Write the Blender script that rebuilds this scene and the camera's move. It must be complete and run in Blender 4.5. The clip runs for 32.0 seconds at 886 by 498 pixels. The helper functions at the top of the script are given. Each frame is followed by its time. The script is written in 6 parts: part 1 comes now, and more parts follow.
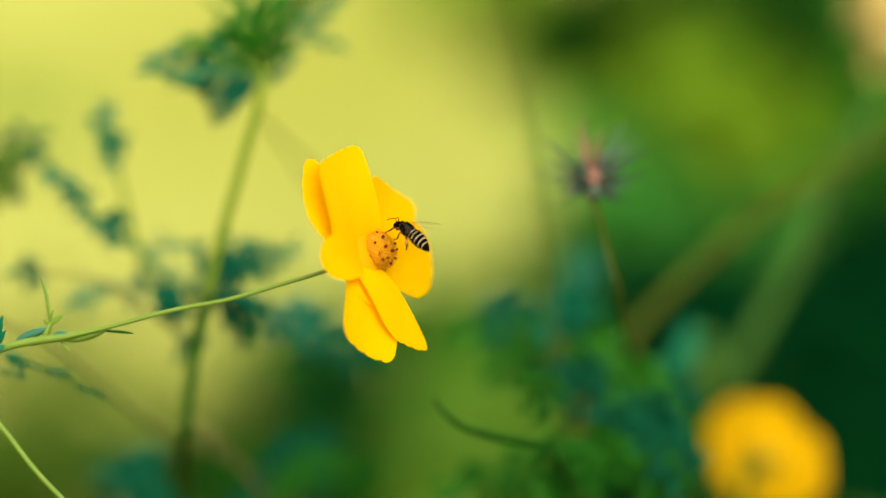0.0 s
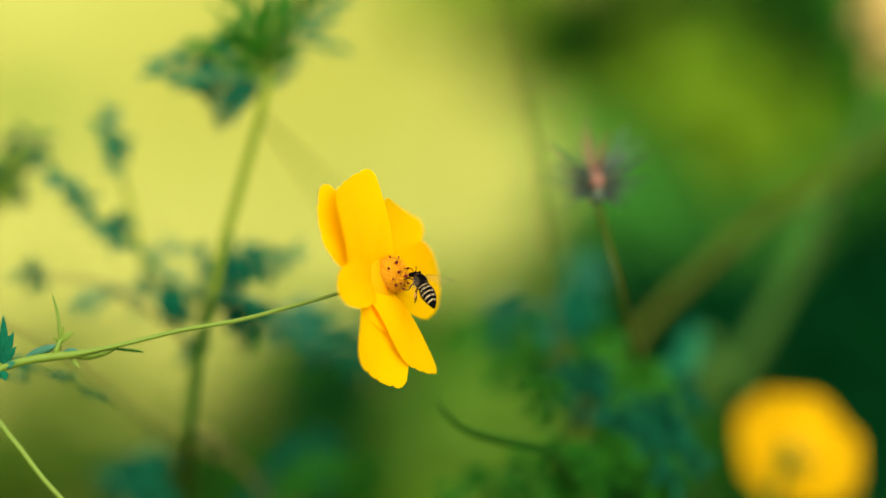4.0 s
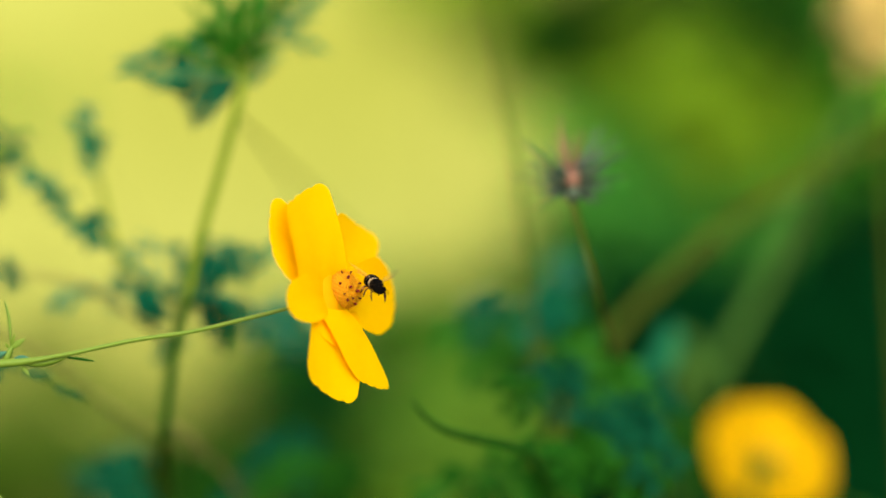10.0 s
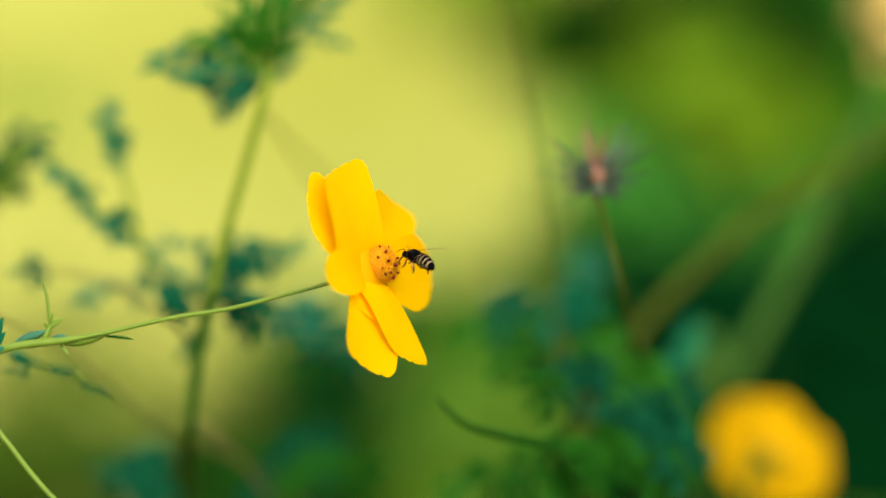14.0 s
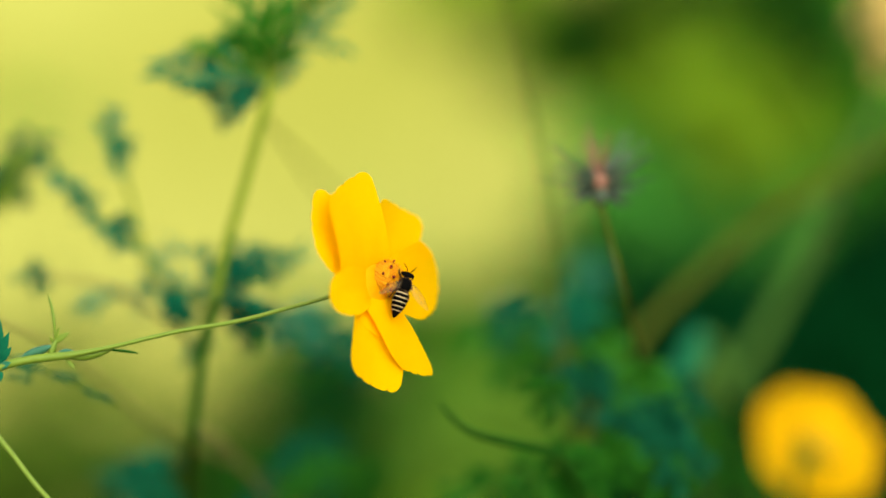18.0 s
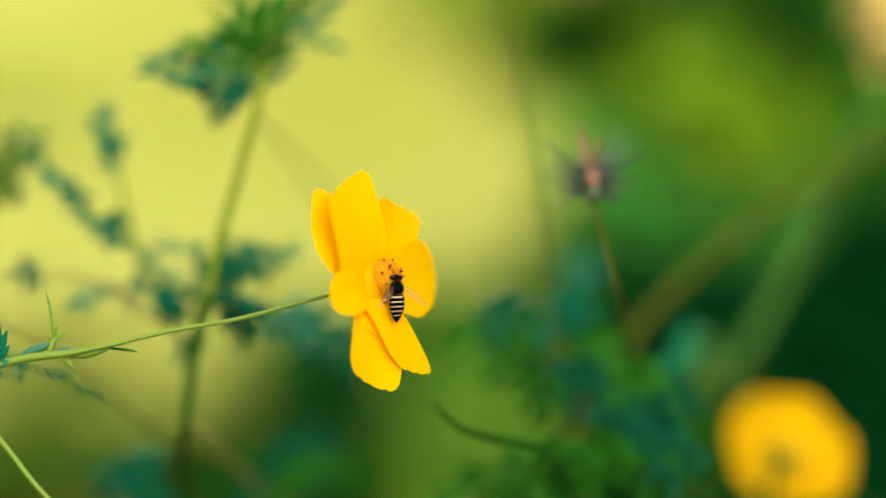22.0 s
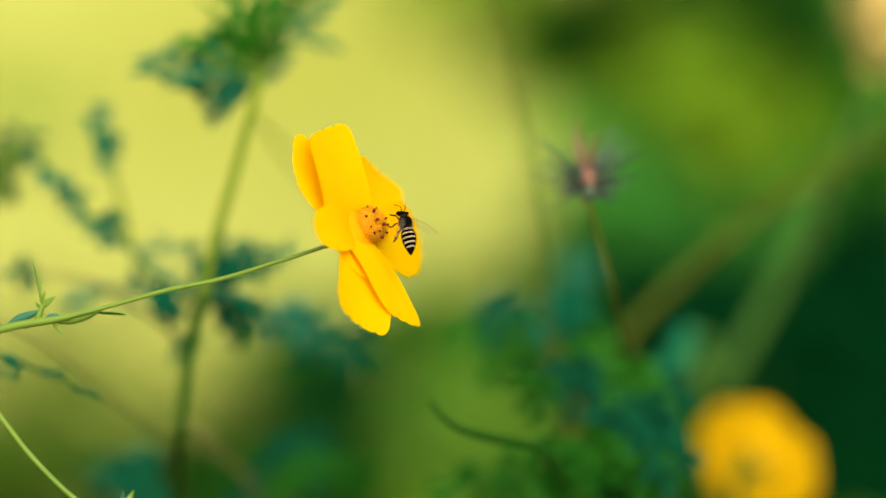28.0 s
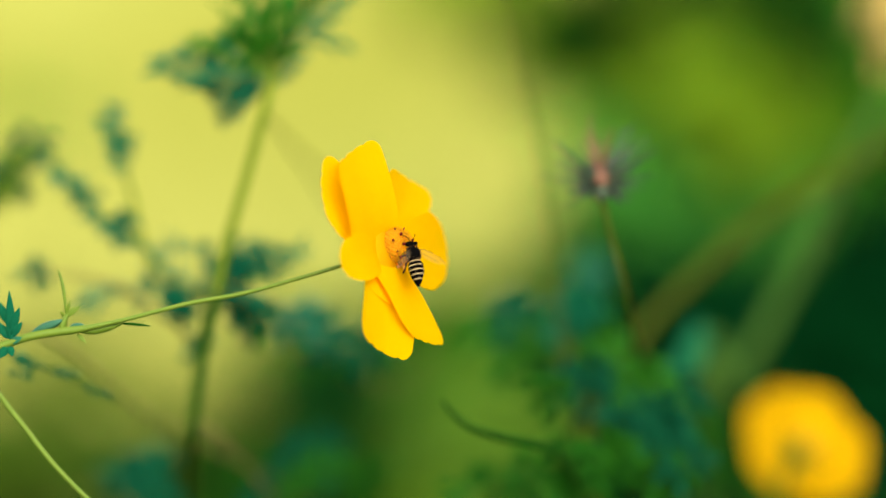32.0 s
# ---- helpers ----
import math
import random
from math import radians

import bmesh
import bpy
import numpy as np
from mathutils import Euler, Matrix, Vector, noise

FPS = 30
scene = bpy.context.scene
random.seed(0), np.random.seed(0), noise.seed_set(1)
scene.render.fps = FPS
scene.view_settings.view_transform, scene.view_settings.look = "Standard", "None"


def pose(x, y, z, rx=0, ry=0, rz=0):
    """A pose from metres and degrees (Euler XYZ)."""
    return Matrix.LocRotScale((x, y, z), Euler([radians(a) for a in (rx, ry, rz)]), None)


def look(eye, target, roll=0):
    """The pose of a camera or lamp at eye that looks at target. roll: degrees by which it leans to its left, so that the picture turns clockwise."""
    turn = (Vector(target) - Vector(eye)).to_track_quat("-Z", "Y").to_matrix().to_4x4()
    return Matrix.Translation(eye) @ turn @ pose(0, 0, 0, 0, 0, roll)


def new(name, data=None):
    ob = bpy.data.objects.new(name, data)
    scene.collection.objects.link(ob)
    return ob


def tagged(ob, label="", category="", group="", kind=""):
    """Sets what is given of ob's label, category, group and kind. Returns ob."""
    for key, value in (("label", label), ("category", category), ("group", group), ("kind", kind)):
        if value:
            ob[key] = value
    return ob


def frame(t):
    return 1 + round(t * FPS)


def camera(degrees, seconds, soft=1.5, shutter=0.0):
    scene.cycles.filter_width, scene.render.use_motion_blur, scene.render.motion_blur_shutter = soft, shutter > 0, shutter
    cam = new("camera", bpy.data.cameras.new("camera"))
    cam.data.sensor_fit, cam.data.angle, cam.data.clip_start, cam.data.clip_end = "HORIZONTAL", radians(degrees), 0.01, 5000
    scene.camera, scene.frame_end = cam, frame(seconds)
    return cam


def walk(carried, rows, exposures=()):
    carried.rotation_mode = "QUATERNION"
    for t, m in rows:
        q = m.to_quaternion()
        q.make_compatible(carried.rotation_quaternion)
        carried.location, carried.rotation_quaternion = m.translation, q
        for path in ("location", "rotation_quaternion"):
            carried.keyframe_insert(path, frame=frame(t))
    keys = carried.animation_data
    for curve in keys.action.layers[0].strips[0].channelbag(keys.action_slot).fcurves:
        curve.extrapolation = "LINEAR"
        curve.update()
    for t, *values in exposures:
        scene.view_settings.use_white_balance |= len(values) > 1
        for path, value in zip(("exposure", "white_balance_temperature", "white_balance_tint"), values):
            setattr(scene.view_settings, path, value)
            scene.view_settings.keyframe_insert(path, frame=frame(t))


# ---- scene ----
# A close view of a yellow cosmos flower in a garden; metres, z up, the lens looks along +y.
cam = camera(20.0, 32.0)
cam.data.dof.use_dof = True
cam.data.dof.focus_distance = 0.5035
cam.data.dof.aperture_fstop = 3.2
CAMERA_ROWS = [
    (0, -0.00003, 0.003, -0.017),
    (0.5, -0.00100, 0.102, 0.003),
    (1, -0.00080, 0.082, -0.155),
    (1.5, -0.00080, 0.082, -0.055),
    (2, -0.00051, 0.052, 0.082),
    (2.5, -0.00109, 0.111, 0.023),
    (3, -0.00109, 0.111, 0.043),
    (3.5, -0.00080, 0.082, 0.051),
    (5.5, 0.00036, -0.037, 0.082),
    (6, 0.00055, -0.057, 0.023),
    (6.5, 0.00055, -0.057, 0.003),
    (7, 0.00045, -0.046, 0.003),
    (7.5, 0.00007, -0.007, 0.062),
    (8, 0.00074, -0.076, 0.003),
    (8.5, 0.00094, -0.096, 0.003),
    (9, 0.00200, -0.204, 0.003),
    (9.5, 0.00209, -0.214, -0.017),
    (10, 0.00229, -0.234, 0.023),
    (10.5, 0.00238, -0.244, -0.017),
    (11, 0.00113, -0.115, 0.023),
    (11.5, 0.00248, -0.254, -0.055),
    (12, 0.00200, -0.204, -0.055),
    (12.5, 0.00258, -0.264, 0.003),
    (13, 0.00161, -0.165, 0.003),
    (13.5, 0.00123, -0.126, -0.076),
    (14, -0.00051, 0.052, -0.055),
    (14.5, 0.00026, -0.027, -0.036),
    (16.5, -0.00013, 0.013, 0.082),
    (17, -0.00118, 0.121, -0.017),
    (17.5, -0.00080, 0.082, -0.017),
    (18, -0.00080, 0.082, 0.082),
    (18.5, -0.00118, 0.121, 0.043),
    (19, -0.00060, 0.062, 0.121),
    (19.5, -0.00042, 0.043, 0.003),
    (20, -0.00031, 0.032, -0.036),
    (20.5, 0.00074, -0.076, 0.082),
    (21, 0.00026, -0.027, -0.036),
    (21.5, 0.00074, -0.076, -0.036),
    (22, 0.00007, -0.007, 0.023),
    (22.5, 0.00094, -0.096, 0.023),
    (23, 0.00026, -0.027, -0.017),
    (23.5, 0.00181, -0.185, 0.003),
    (24, 0.00171, -0.175, -0.036),
    (24.5, 0.00238, -0.244, -0.017),
    (25, 0.00219, -0.224, 0.003),
    (25.5, 0.00161, -0.165, 0.003),
    (27.5, 0.00074, -0.076, 0.003),
    (28, 0.00053, -0.054, 0.003),
    (28.5, 0.00031, -0.032, 0.003),
    (29, 0.00009, -0.009, 0.003),
    (29.5, -0.00013, 0.013, 0.003),
    (30, -0.00128, 0.131, 0.023),
    (30.5, -0.00089, 0.091, -0.095),
    (31, -0.00071, 0.072, -0.036),
    (31.5, -0.00071, 0.072, 0.082),
    (32, -0.00089, 0.091, 0.003),
]
walk(cam, [(t, pose(x, 0, 0.7, 90 + pitch, 0, yaw)) for t, x, yaw, pitch in CAMERA_ROWS])

# ---- light ----
SUN_FROM = Vector((0.22, -0.84, 0.49)).normalized()
world = bpy.data.worlds.new("sky")
scene.world = world
world.use_nodes = True
sky = world.node_tree.nodes.new("ShaderNodeTexSky")
sky.sky_type = "NISHITA"
sky.sun_disc = False
sky.sun_elevation = math.asin(SUN_FROM.z)
sky.sun_rotation = math.atan2(SUN_FROM.x, SUN_FROM.y)
world.node_tree.nodes["Background"].inputs["Strength"].default_value = 0.15
world.node_tree.links.new(sky.outputs[0], world.node_tree.nodes["Background"].inputs["Color"])
sun_data = bpy.data.lights.new("sun", "SUN")
sun_data.energy = 4.2
sun_data.angle = radians(75.0)
sun_data.color = (0.97, 0.94, 0.80)
sun = new("sun", sun_data)
sun.matrix_world = look(SUN_FROM * 20, (0, 0, 0))
scene.view_settings.exposure = 0.55


# ---- materials ----
def surface(name, colour, second, rough=0.5, through_light=0.0, scale=60.0, bump=0.15, stretch=(1, 1, 1), spread=0.5, gloss=0.15):
    """A procedural surface: two colours mixed by coarse and fine noise, relief, and light that passes through thin leaves."""
    m = bpy.data.materials.new(name)
    m.use_nodes = True
    t = m.node_tree
    n, l = t.nodes, t.links
    bsdf = n["Principled BSDF"]
    co = n.new("ShaderNodeTexCoord")
    mp = n.new("ShaderNodeMapping")
    mp.inputs["Scale"].default_value = stretch
    l.new(co.outputs["Object"], mp.inputs["Vector"])
    coarse = n.new("ShaderNodeTexNoise")
    coarse.inputs["Scale"].default_value = scale
    coarse.inputs["Detail"].default_value = 3
    fine = n.new("ShaderNodeTexNoise")
    fine.inputs["Scale"].default_value = scale * 9
    fine.inputs["Detail"].default_value = 2
    l.new(mp.outputs[0], coarse.inputs["Vector"])
    l.new(mp.outputs[0], fine.inputs["Vector"])
    info = n.new("ShaderNodeNewGeometry")
    add = n.new("ShaderNodeMath")
    add.operation = "MULTIPLY_ADD"
    l.new(fine.outputs["Fac"], add.inputs[0])
    add.inputs[1].default_value = 0.35
    l.new(coarse.outputs["Fac"], add.inputs[2])
    isle = n.new("ShaderNodeMath")
    isle.operation = "MULTIPLY_ADD"
    l.new(info.outputs["Random Per Island"], isle.inputs[0])
    isle.inputs[1].default_value = 0.5
    l.new(add.outputs[0], isle.inputs[2])
    ramp = n.new("ShaderNodeMapRange")
    ramp.inputs["From Min"].default_value = 0.9 - spread
    ramp.inputs["From Max"].default_value = 0.9 + spread
    l.new(isle.outputs[0], ramp.inputs["Value"])
    mix = n.new("ShaderNodeMix")
    mix.data_type = "RGBA"
    mix.inputs[6].default_value = (*colour, 1)
    mix.inputs[7].default_value = (*second, 1)
    l.new(ramp.outputs[0], mix.inputs[0])
    l.new(mix.outputs[2], bsdf.inputs["Base Color"])
    bsdf.inputs["Roughness"].default_value = rough
    bsdf.inputs["Specular IOR Level"].default_value = gloss
    if bump:
        b = n.new("ShaderNodeBump")
        b.inputs["Strength"].default_value = bump
        b.inputs["Distance"].default_value = 0.0003
        l.new(fine.outputs["Fac"], b.inputs["Height"])
        l.new(b.outputs[0], bsdf.inputs["Normal"])
    if through_light:
        tr = n.new("ShaderNodeBsdfTranslucent")
        l.new(mix.outputs[2], tr.inputs["Color"])
        sh = n.new("ShaderNodeMixShader")
        sh.inputs[0].default_value = through_light
        l.new(bsdf.outputs[0], sh.inputs[1])
        l.new(tr.outputs[0], sh.inputs[2])
        l.new(sh.outputs[0], n["Material Output"].inputs["Surface"])
    return m


PETAL = surface("petal_yellow", (0.97, 0.615, 0.0), (0.98, 0.645, 0.0), 0.85, 0.6, 120, 0.1, (1, 6, 1), 0.6, 0.02)
PETAL_FAR = surface("petal_orange", (0.89, 0.475, 0.002), (0.93, 0.52, 0.002), 0.8, 0.18, 120, 0.1, (1, 6, 1), 0.6, 0.04)
BUD_PETAL = surface("withered_petal_orange", (0.34, 0.15, 0.015), (0.72, 0.42, 0.06), 0.8, 0.2, 300, 0.3, (1, 1, 1), 0.4)
DISC = surface("floret_orange", (0.98, 0.61, 0.035), (0.98, 0.69, 0.02), 0.9, 0.75, 500, 0.1, gloss=0.02)
THROAT = surface("throat_yellow_green", (0.97, 0.63, 0.0), (0.97, 0.66, 0.005), 0.9, 0.7, 400, 0.1, gloss=0.05)
ANTHER = surface("anther_dark_red", (0.20, 0.015, 0.006), (0.09, 0.008, 0.004), 0.6, 0, 900, 0.2)
STALK = surface("stalk_green", (0.095, 0.175, 0.010), (0.17, 0.245, 0.025), 0.5, 0.1, 90, 0.2, gloss=0.25)
SHEATH = surface("stalk_blue_green", (0.02, 0.11, 0.05), (0.06, 0.17, 0.10), 0.5, 0.1, 420, 0.5)
TEAL = surface("leaf_teal_green", (0.0015, 0.105, 0.048), (0.010, 0.17, 0.078), 0.7, 0.45, 120, 0.2, gloss=0.06)
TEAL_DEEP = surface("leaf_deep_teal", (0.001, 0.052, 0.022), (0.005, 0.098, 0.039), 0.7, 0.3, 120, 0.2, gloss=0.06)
TEAL_MID = surface("leaf_mid_teal", (0.006, 0.15, 0.068), (0.025, 0.23, 0.10), 0.7, 0.5, 120, 0.2, gloss=0.06)
TEAL_PALE = surface("leaf_pale_teal", (0.015, 0.15, 0.080), (0.035, 0.21, 0.11), 0.6, 0.4, 120, 0.2)
LEAF = surface("leaf_green", (0.012, 0.13, 0.005), (0.045, 0.23, 0.010), 0.5, 0.45, 90, 0.2)
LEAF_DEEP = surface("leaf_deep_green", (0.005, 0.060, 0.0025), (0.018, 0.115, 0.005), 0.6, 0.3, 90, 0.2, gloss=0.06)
STEM_OLIVE = surface("stem_olive", (0.095, 0.15, 0.007), (0.145, 0.20, 0.013), 0.7, 0, 120, 0.3, gloss=0.04)
STEM_BROWN = surface("stem_brown", (0.0975, 0.0825, 0.0225), (0.165, 0.1275, 0.0375), 0.6, 0, 140, 0.3)
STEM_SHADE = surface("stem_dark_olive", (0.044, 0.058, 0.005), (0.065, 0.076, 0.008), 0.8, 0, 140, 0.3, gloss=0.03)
STEM_PALE = surface("stem_pale_green", (0.038, 0.095, 0.014), (0.056, 0.125, 0.020), 0.8, 0, 80, 0.3, gloss=0.03)
SEED = surface("seed_pink_brown", (0.27, 0.13, 0.085), (0.18, 0.085, 0.055), 0.7, 0, 500, 0.3)
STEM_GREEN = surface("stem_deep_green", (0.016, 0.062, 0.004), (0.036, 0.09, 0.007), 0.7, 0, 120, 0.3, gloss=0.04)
CURL = surface("leaf_dark_green", (0.006, 0.036, 0.002), (0.012, 0.055, 0.003), 0.8, 0.1, 120, 0.2, gloss=0.03)
AWN = surface("awn_dark", (0.030, 0.070, 0.042), (0.075, 0.085, 0.052), 0.6, 0, 400, 0.2)
AWN_PALE = surface("awn_pale", (0.15, 0.18, 0.1425), (0.0975, 0.1275, 0.0975), 0.6, 0, 400, 0.2)
# near-black green: the shade inside the bushes is put into this leaf colour
FAR_SHADED = surface("foliage_shaded", (0.0003, 0.022, 0.0045), (0.0006, 0.039, 0.0075), 0.9, 0.15, 20, 0.1, gloss=0.03)
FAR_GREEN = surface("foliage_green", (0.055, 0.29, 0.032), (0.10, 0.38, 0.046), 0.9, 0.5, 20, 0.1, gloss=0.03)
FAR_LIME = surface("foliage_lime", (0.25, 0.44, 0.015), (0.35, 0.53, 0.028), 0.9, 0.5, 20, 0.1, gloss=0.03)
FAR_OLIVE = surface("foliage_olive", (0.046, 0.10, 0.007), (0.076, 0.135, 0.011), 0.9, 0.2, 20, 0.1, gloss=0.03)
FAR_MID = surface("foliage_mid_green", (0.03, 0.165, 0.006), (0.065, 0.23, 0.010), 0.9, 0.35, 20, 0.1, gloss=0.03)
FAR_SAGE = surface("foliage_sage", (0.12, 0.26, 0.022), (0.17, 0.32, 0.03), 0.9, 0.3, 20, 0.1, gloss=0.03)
FAR_DIM_OLIVE = surface("foliage_dim_olive", (0.009, 0.05, 0.003), (0.019, 0.072, 0.005), 0.9, 0.2, 20, 0.1, gloss=0.03)
DRY = surface("dry_straw", (0.66, 0.46, 0.12), (0.78, 0.58, 0.18), 0.9, 0.1, 20, 0.1)
BANK = surface("meadow_yellow", (0.20, 0.205, 0.014), (0.39, 0.375, 0.077), 0.95, 0, 0.9, 0.2, (1, 1, 1), 0.3, 0.02)
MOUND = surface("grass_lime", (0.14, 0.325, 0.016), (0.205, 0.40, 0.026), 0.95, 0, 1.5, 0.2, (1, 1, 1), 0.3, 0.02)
SOIL = surface("ground_grass_soil", (0.05, 0.08, 0.015), (0.13, 0.13, 0.03), 0.9, 0, 6, 0.5)


# ---- building helpers ----
def origin(ob):
    """The place of a thing or part that has not been turned."""
    return ob.location + (origin(ob.parent) if ob.parent else Vector())


def part(name, bm, material, parent=None, label="", own=False, smooth=True):
    """One mesh object made from a bmesh in world places (own: in its parent's space), under a thing or a part."""
    me = bpy.data.meshes.new(name)
    if parent and not own:
        bmesh.ops.translate(bm, verts=bm.verts, vec=-origin(parent))
    bm.normal_update()
    if smooth:
        for f in bm.faces:
            f.smooth = True
    bm.to_mesh(me)
    bm.free()
    me.materials.append(material)
    ob = new(name, me)
    if parent:
        ob.parent = parent
    if label:
        tagged(ob, label)
    return ob


def thing(name, place, label, category, group="", kind=""):
    ob = new(name)
    ob.empty_display_size = 0.01
    ob.location = place
    return tagged(ob, label, category, group, kind)


def spline(points, steps=6):
    """A smooth line through the points."""
    p = [Vector(q) for q in points]
    p = [2 * p[0] - p[1]] + p + [2 * p[-1] - p[-2]]
    out = []
    for i in range(1, len(p) - 2):
        for k in range(steps):
            s = k / steps
            out.append(0.5 * (2 * p[i] + (p[i + 1] - p[i - 1]) * s + (2 * p[i - 1] - 5 * p[i] + 4 * p[i + 1] - p[i + 2]) * s * s
                              + (3 * p[i] - p[i - 1] - 3 * p[i + 1] + p[i + 2]) * s ** 3))
    return out + [p[-2]]


def tube(bm, points, r0, r1, sides=8, steps=6, ribs=0.0, flat=1.0):
    """A tapered round stem along the points, closed at both ends."""
    line = spline(points, steps)
    side = Vector((0, 1, 0))
    rings = []
    for i, c in enumerate(line):
        d = (line[min(i + 1, len(line) - 1)] - line[max(i - 1, 0)]).normalized()
        side = (side - d * side.dot(d)).normalized()
        up = d.cross(side)
        s = i / (len(line) - 1)
        r = r0(s) if callable(r0) else r0 + (r1 - r0) * s
        rings.append([bm.verts.new(c + (side * math.cos(a) + up * math.sin(a) * flat) * r * (1 + ribs * math.cos(4 * a)))
                      for a in (2 * math.pi * k / sides for k in range(sides))])
    for a, b in zip(rings, rings[1:]):
        for k in range(sides):
            bm.faces.new((a[k], a[(k + 1) % sides], b[(k + 1) % sides], b[k]))
    bm.faces.new(list(reversed(rings[0])))
    bm.faces.new(rings[-1])


def blob(bm, centre, x, y, z, rings=7, sides=10):
    """An egg-shaped body with half axes x, y, z (vectors); x is its long axis."""
    centre, x, y, z = Vector(centre), Vector(x), Vector(y), Vector(z)
    ends = [bm.verts.new(centre - x), bm.verts.new(centre + x)]
    rows = []
    for i in range(1, rings):
        a = math.pi * i / rings
        rows.append([bm.verts.new(centre - x * math.cos(a) + (y * math.cos(b) + z * math.sin(b)) * math.sin(a))
                     for b in (2 * math.pi * k / sides for k in range(sides))])
    for k in range(sides):
        j = (k + 1) % sides
        bm.faces.new((ends[0], rows[0][j], rows[0][k]))
        bm.faces.new((ends[1], rows[-1][k], rows[-1][j]))
        for a, b in zip(rows, rows[1:]):
            bm.faces.new((a[k], a[j], b[j], b[k]))


def blade(bm, root, way, face, length, width, bend=0.2, cuts=5, peak=0.45):
    """One leaf blade with a folded midrib, thick by a little."""
    root, way = Vector(root), Vector(way).normalized()
    face = Vector(face)
    face = (face - way * face.dot(way)).normalized()
    side = way.cross(face)
    top, low = [], []
    for i in range(cuts + 1):
        s = i / cuts
        w = width / 2 * (math.sin(math.pi * s ** (math.log(0.5) / math.log(peak))) ** 0.8 if 0 < s < 1 else 0.06)
        c = root + way * length * s - face * bend * length * s * s
        row = [c - side * w + face * w * 0.25, c, c + side * w + face * w * 0.25]
        top.append([bm.verts.new(v) for v in row])
        low.append([bm.verts.new(v - face * width * 0.025) for v in row])
    for a, b in zip(range(cuts), range(1, cuts + 1)):
        for k in (0, 1):
            bm.faces.new((top[a][k], top[a][k + 1], top[b][k + 1], top[b][k]))
            bm.faces.new((low[a][k + 1], low[a][k], low[b][k], low[b][k + 1]))
        bm.faces.new((top[a][0], top[b][0], low[b][0], low[a][0]))
        bm.faces.new((top[b][2], top[a][2], low[a][2], low[b][2]))


def lance(name, parent, points, material, width, label=""):
    """A narrow pointed leaf along the points, thin from front to back."""
    bm = bmesh.new()
    tube(bm, points, lambda s: width / 8 * (0.08 + 0.92 * math.sin(math.pi * min(1.0, 0.06 + 0.94 * s)) ** 0.7), 0, 10, 6, 0, 4.0)
    return part(name, bm, material, parent, label)


def feather(name, parent, points, material, lobe, width, pairs=5, face=(0, -1, 0.4), seed=0, label=""):
    """A cosmos leaf: a thin rib with pairs of narrow pointed lobes."""
    rnd = random.Random(seed)
    width, pairs = width * 0.66, pairs + 1
    bm = bmesh.new()
    line = spline(points, 8)
    tube(bm, points, width * 0.14, width * 0.05, 5, 4)
    n = len(line)
    face = Vector(face)
    for i in range(1, pairs + 1):
        k = min(n - 2, int(n * i / (pairs + 0.6)))
        d = (line[k + 1] - line[k - 1]).normalized()
        side = d.cross(face).normalized()
        for sgn in (-1, 1):
            way = d * rnd.uniform(0.8, 1.4) + side * sgn * rnd.uniform(0.4, 0.9) + face * rnd.uniform(-0.5, 0.5)
            blade(bm, line[k], way, face, 1.35 * lobe * rnd.uniform(0.5, 1.2) * (1.15 - 0.45 * abs(i / pairs - 0.4)), width * rnd.uniform(0.5, 1.05), rnd.uniform(-0.1, 0.3), 4)
    d = (line[-1] - line[-3]).normalized()
    blade(bm, line[-2], d, face, lobe * 1.1, width, 0.1, 5)
    return part(name, bm, material, parent, label)


def clump(parent, centre, size, material, leaves, seed, lobe=0.4, width=0.0017):
    """A loose bunch of small feathery leaves that spread from one point; size: their reach."""
    rnd = random.Random(seed)
    c = Vector(centre)
    for k in range(leaves):
        a = 2 * math.pi * (k + rnd.uniform(0, 0.8)) / leaves
        d = Vector((math.cos(a), rnd.uniform(-0.6, 0.6), math.sin(a))) * size * rnd.uniform(0.7, 1.15)
        sag = Vector((0, 0, -0.12 * size))
        feather("leaf", parent, (c - d * 0.15, c + d * 0.4, c + d * 0.75 + sag, c + d + sag * 2), material, size * lobe, width * rnd.uniform(0.8, 1.25), 4, (0.2 * math.sin(k), -1, 0.4), seed * 20 + k)


# ---- ground and distance ----
def ground():
    bm = bmesh.new()
    xs = [-3000, -300, -40, -12, -6, -3, -1.5, -0.7, 0, 0.7, 1.5, 3, 6, 12, 40, 300, 3000]
    ys = [-3000, -300, -40, -10, -3, -1, 0, 0.4, 0.8, 1.2, 1.8, 2.4, 3.0, 4.0, 5.2, 8, 12, 40, 300, 3000]
    grid = [[bm.verts.new((x, y, 0.02 * noise.noise(Vector((x * 1.7, y * 1.7, 0))) if abs(x) + abs(y) < 5 else 0)) for x in xs] for y in ys]
    for a, b in zip(grid, grid[1:]):
        for k in range(len(xs) - 1):
            bm.faces.new((a[k], a[k + 1], b[k + 1], b[k]))
    tagged(part("ground", bm, SOIL), "dark garden soil with sparse grass under the flowers", "ground", kind="structure")


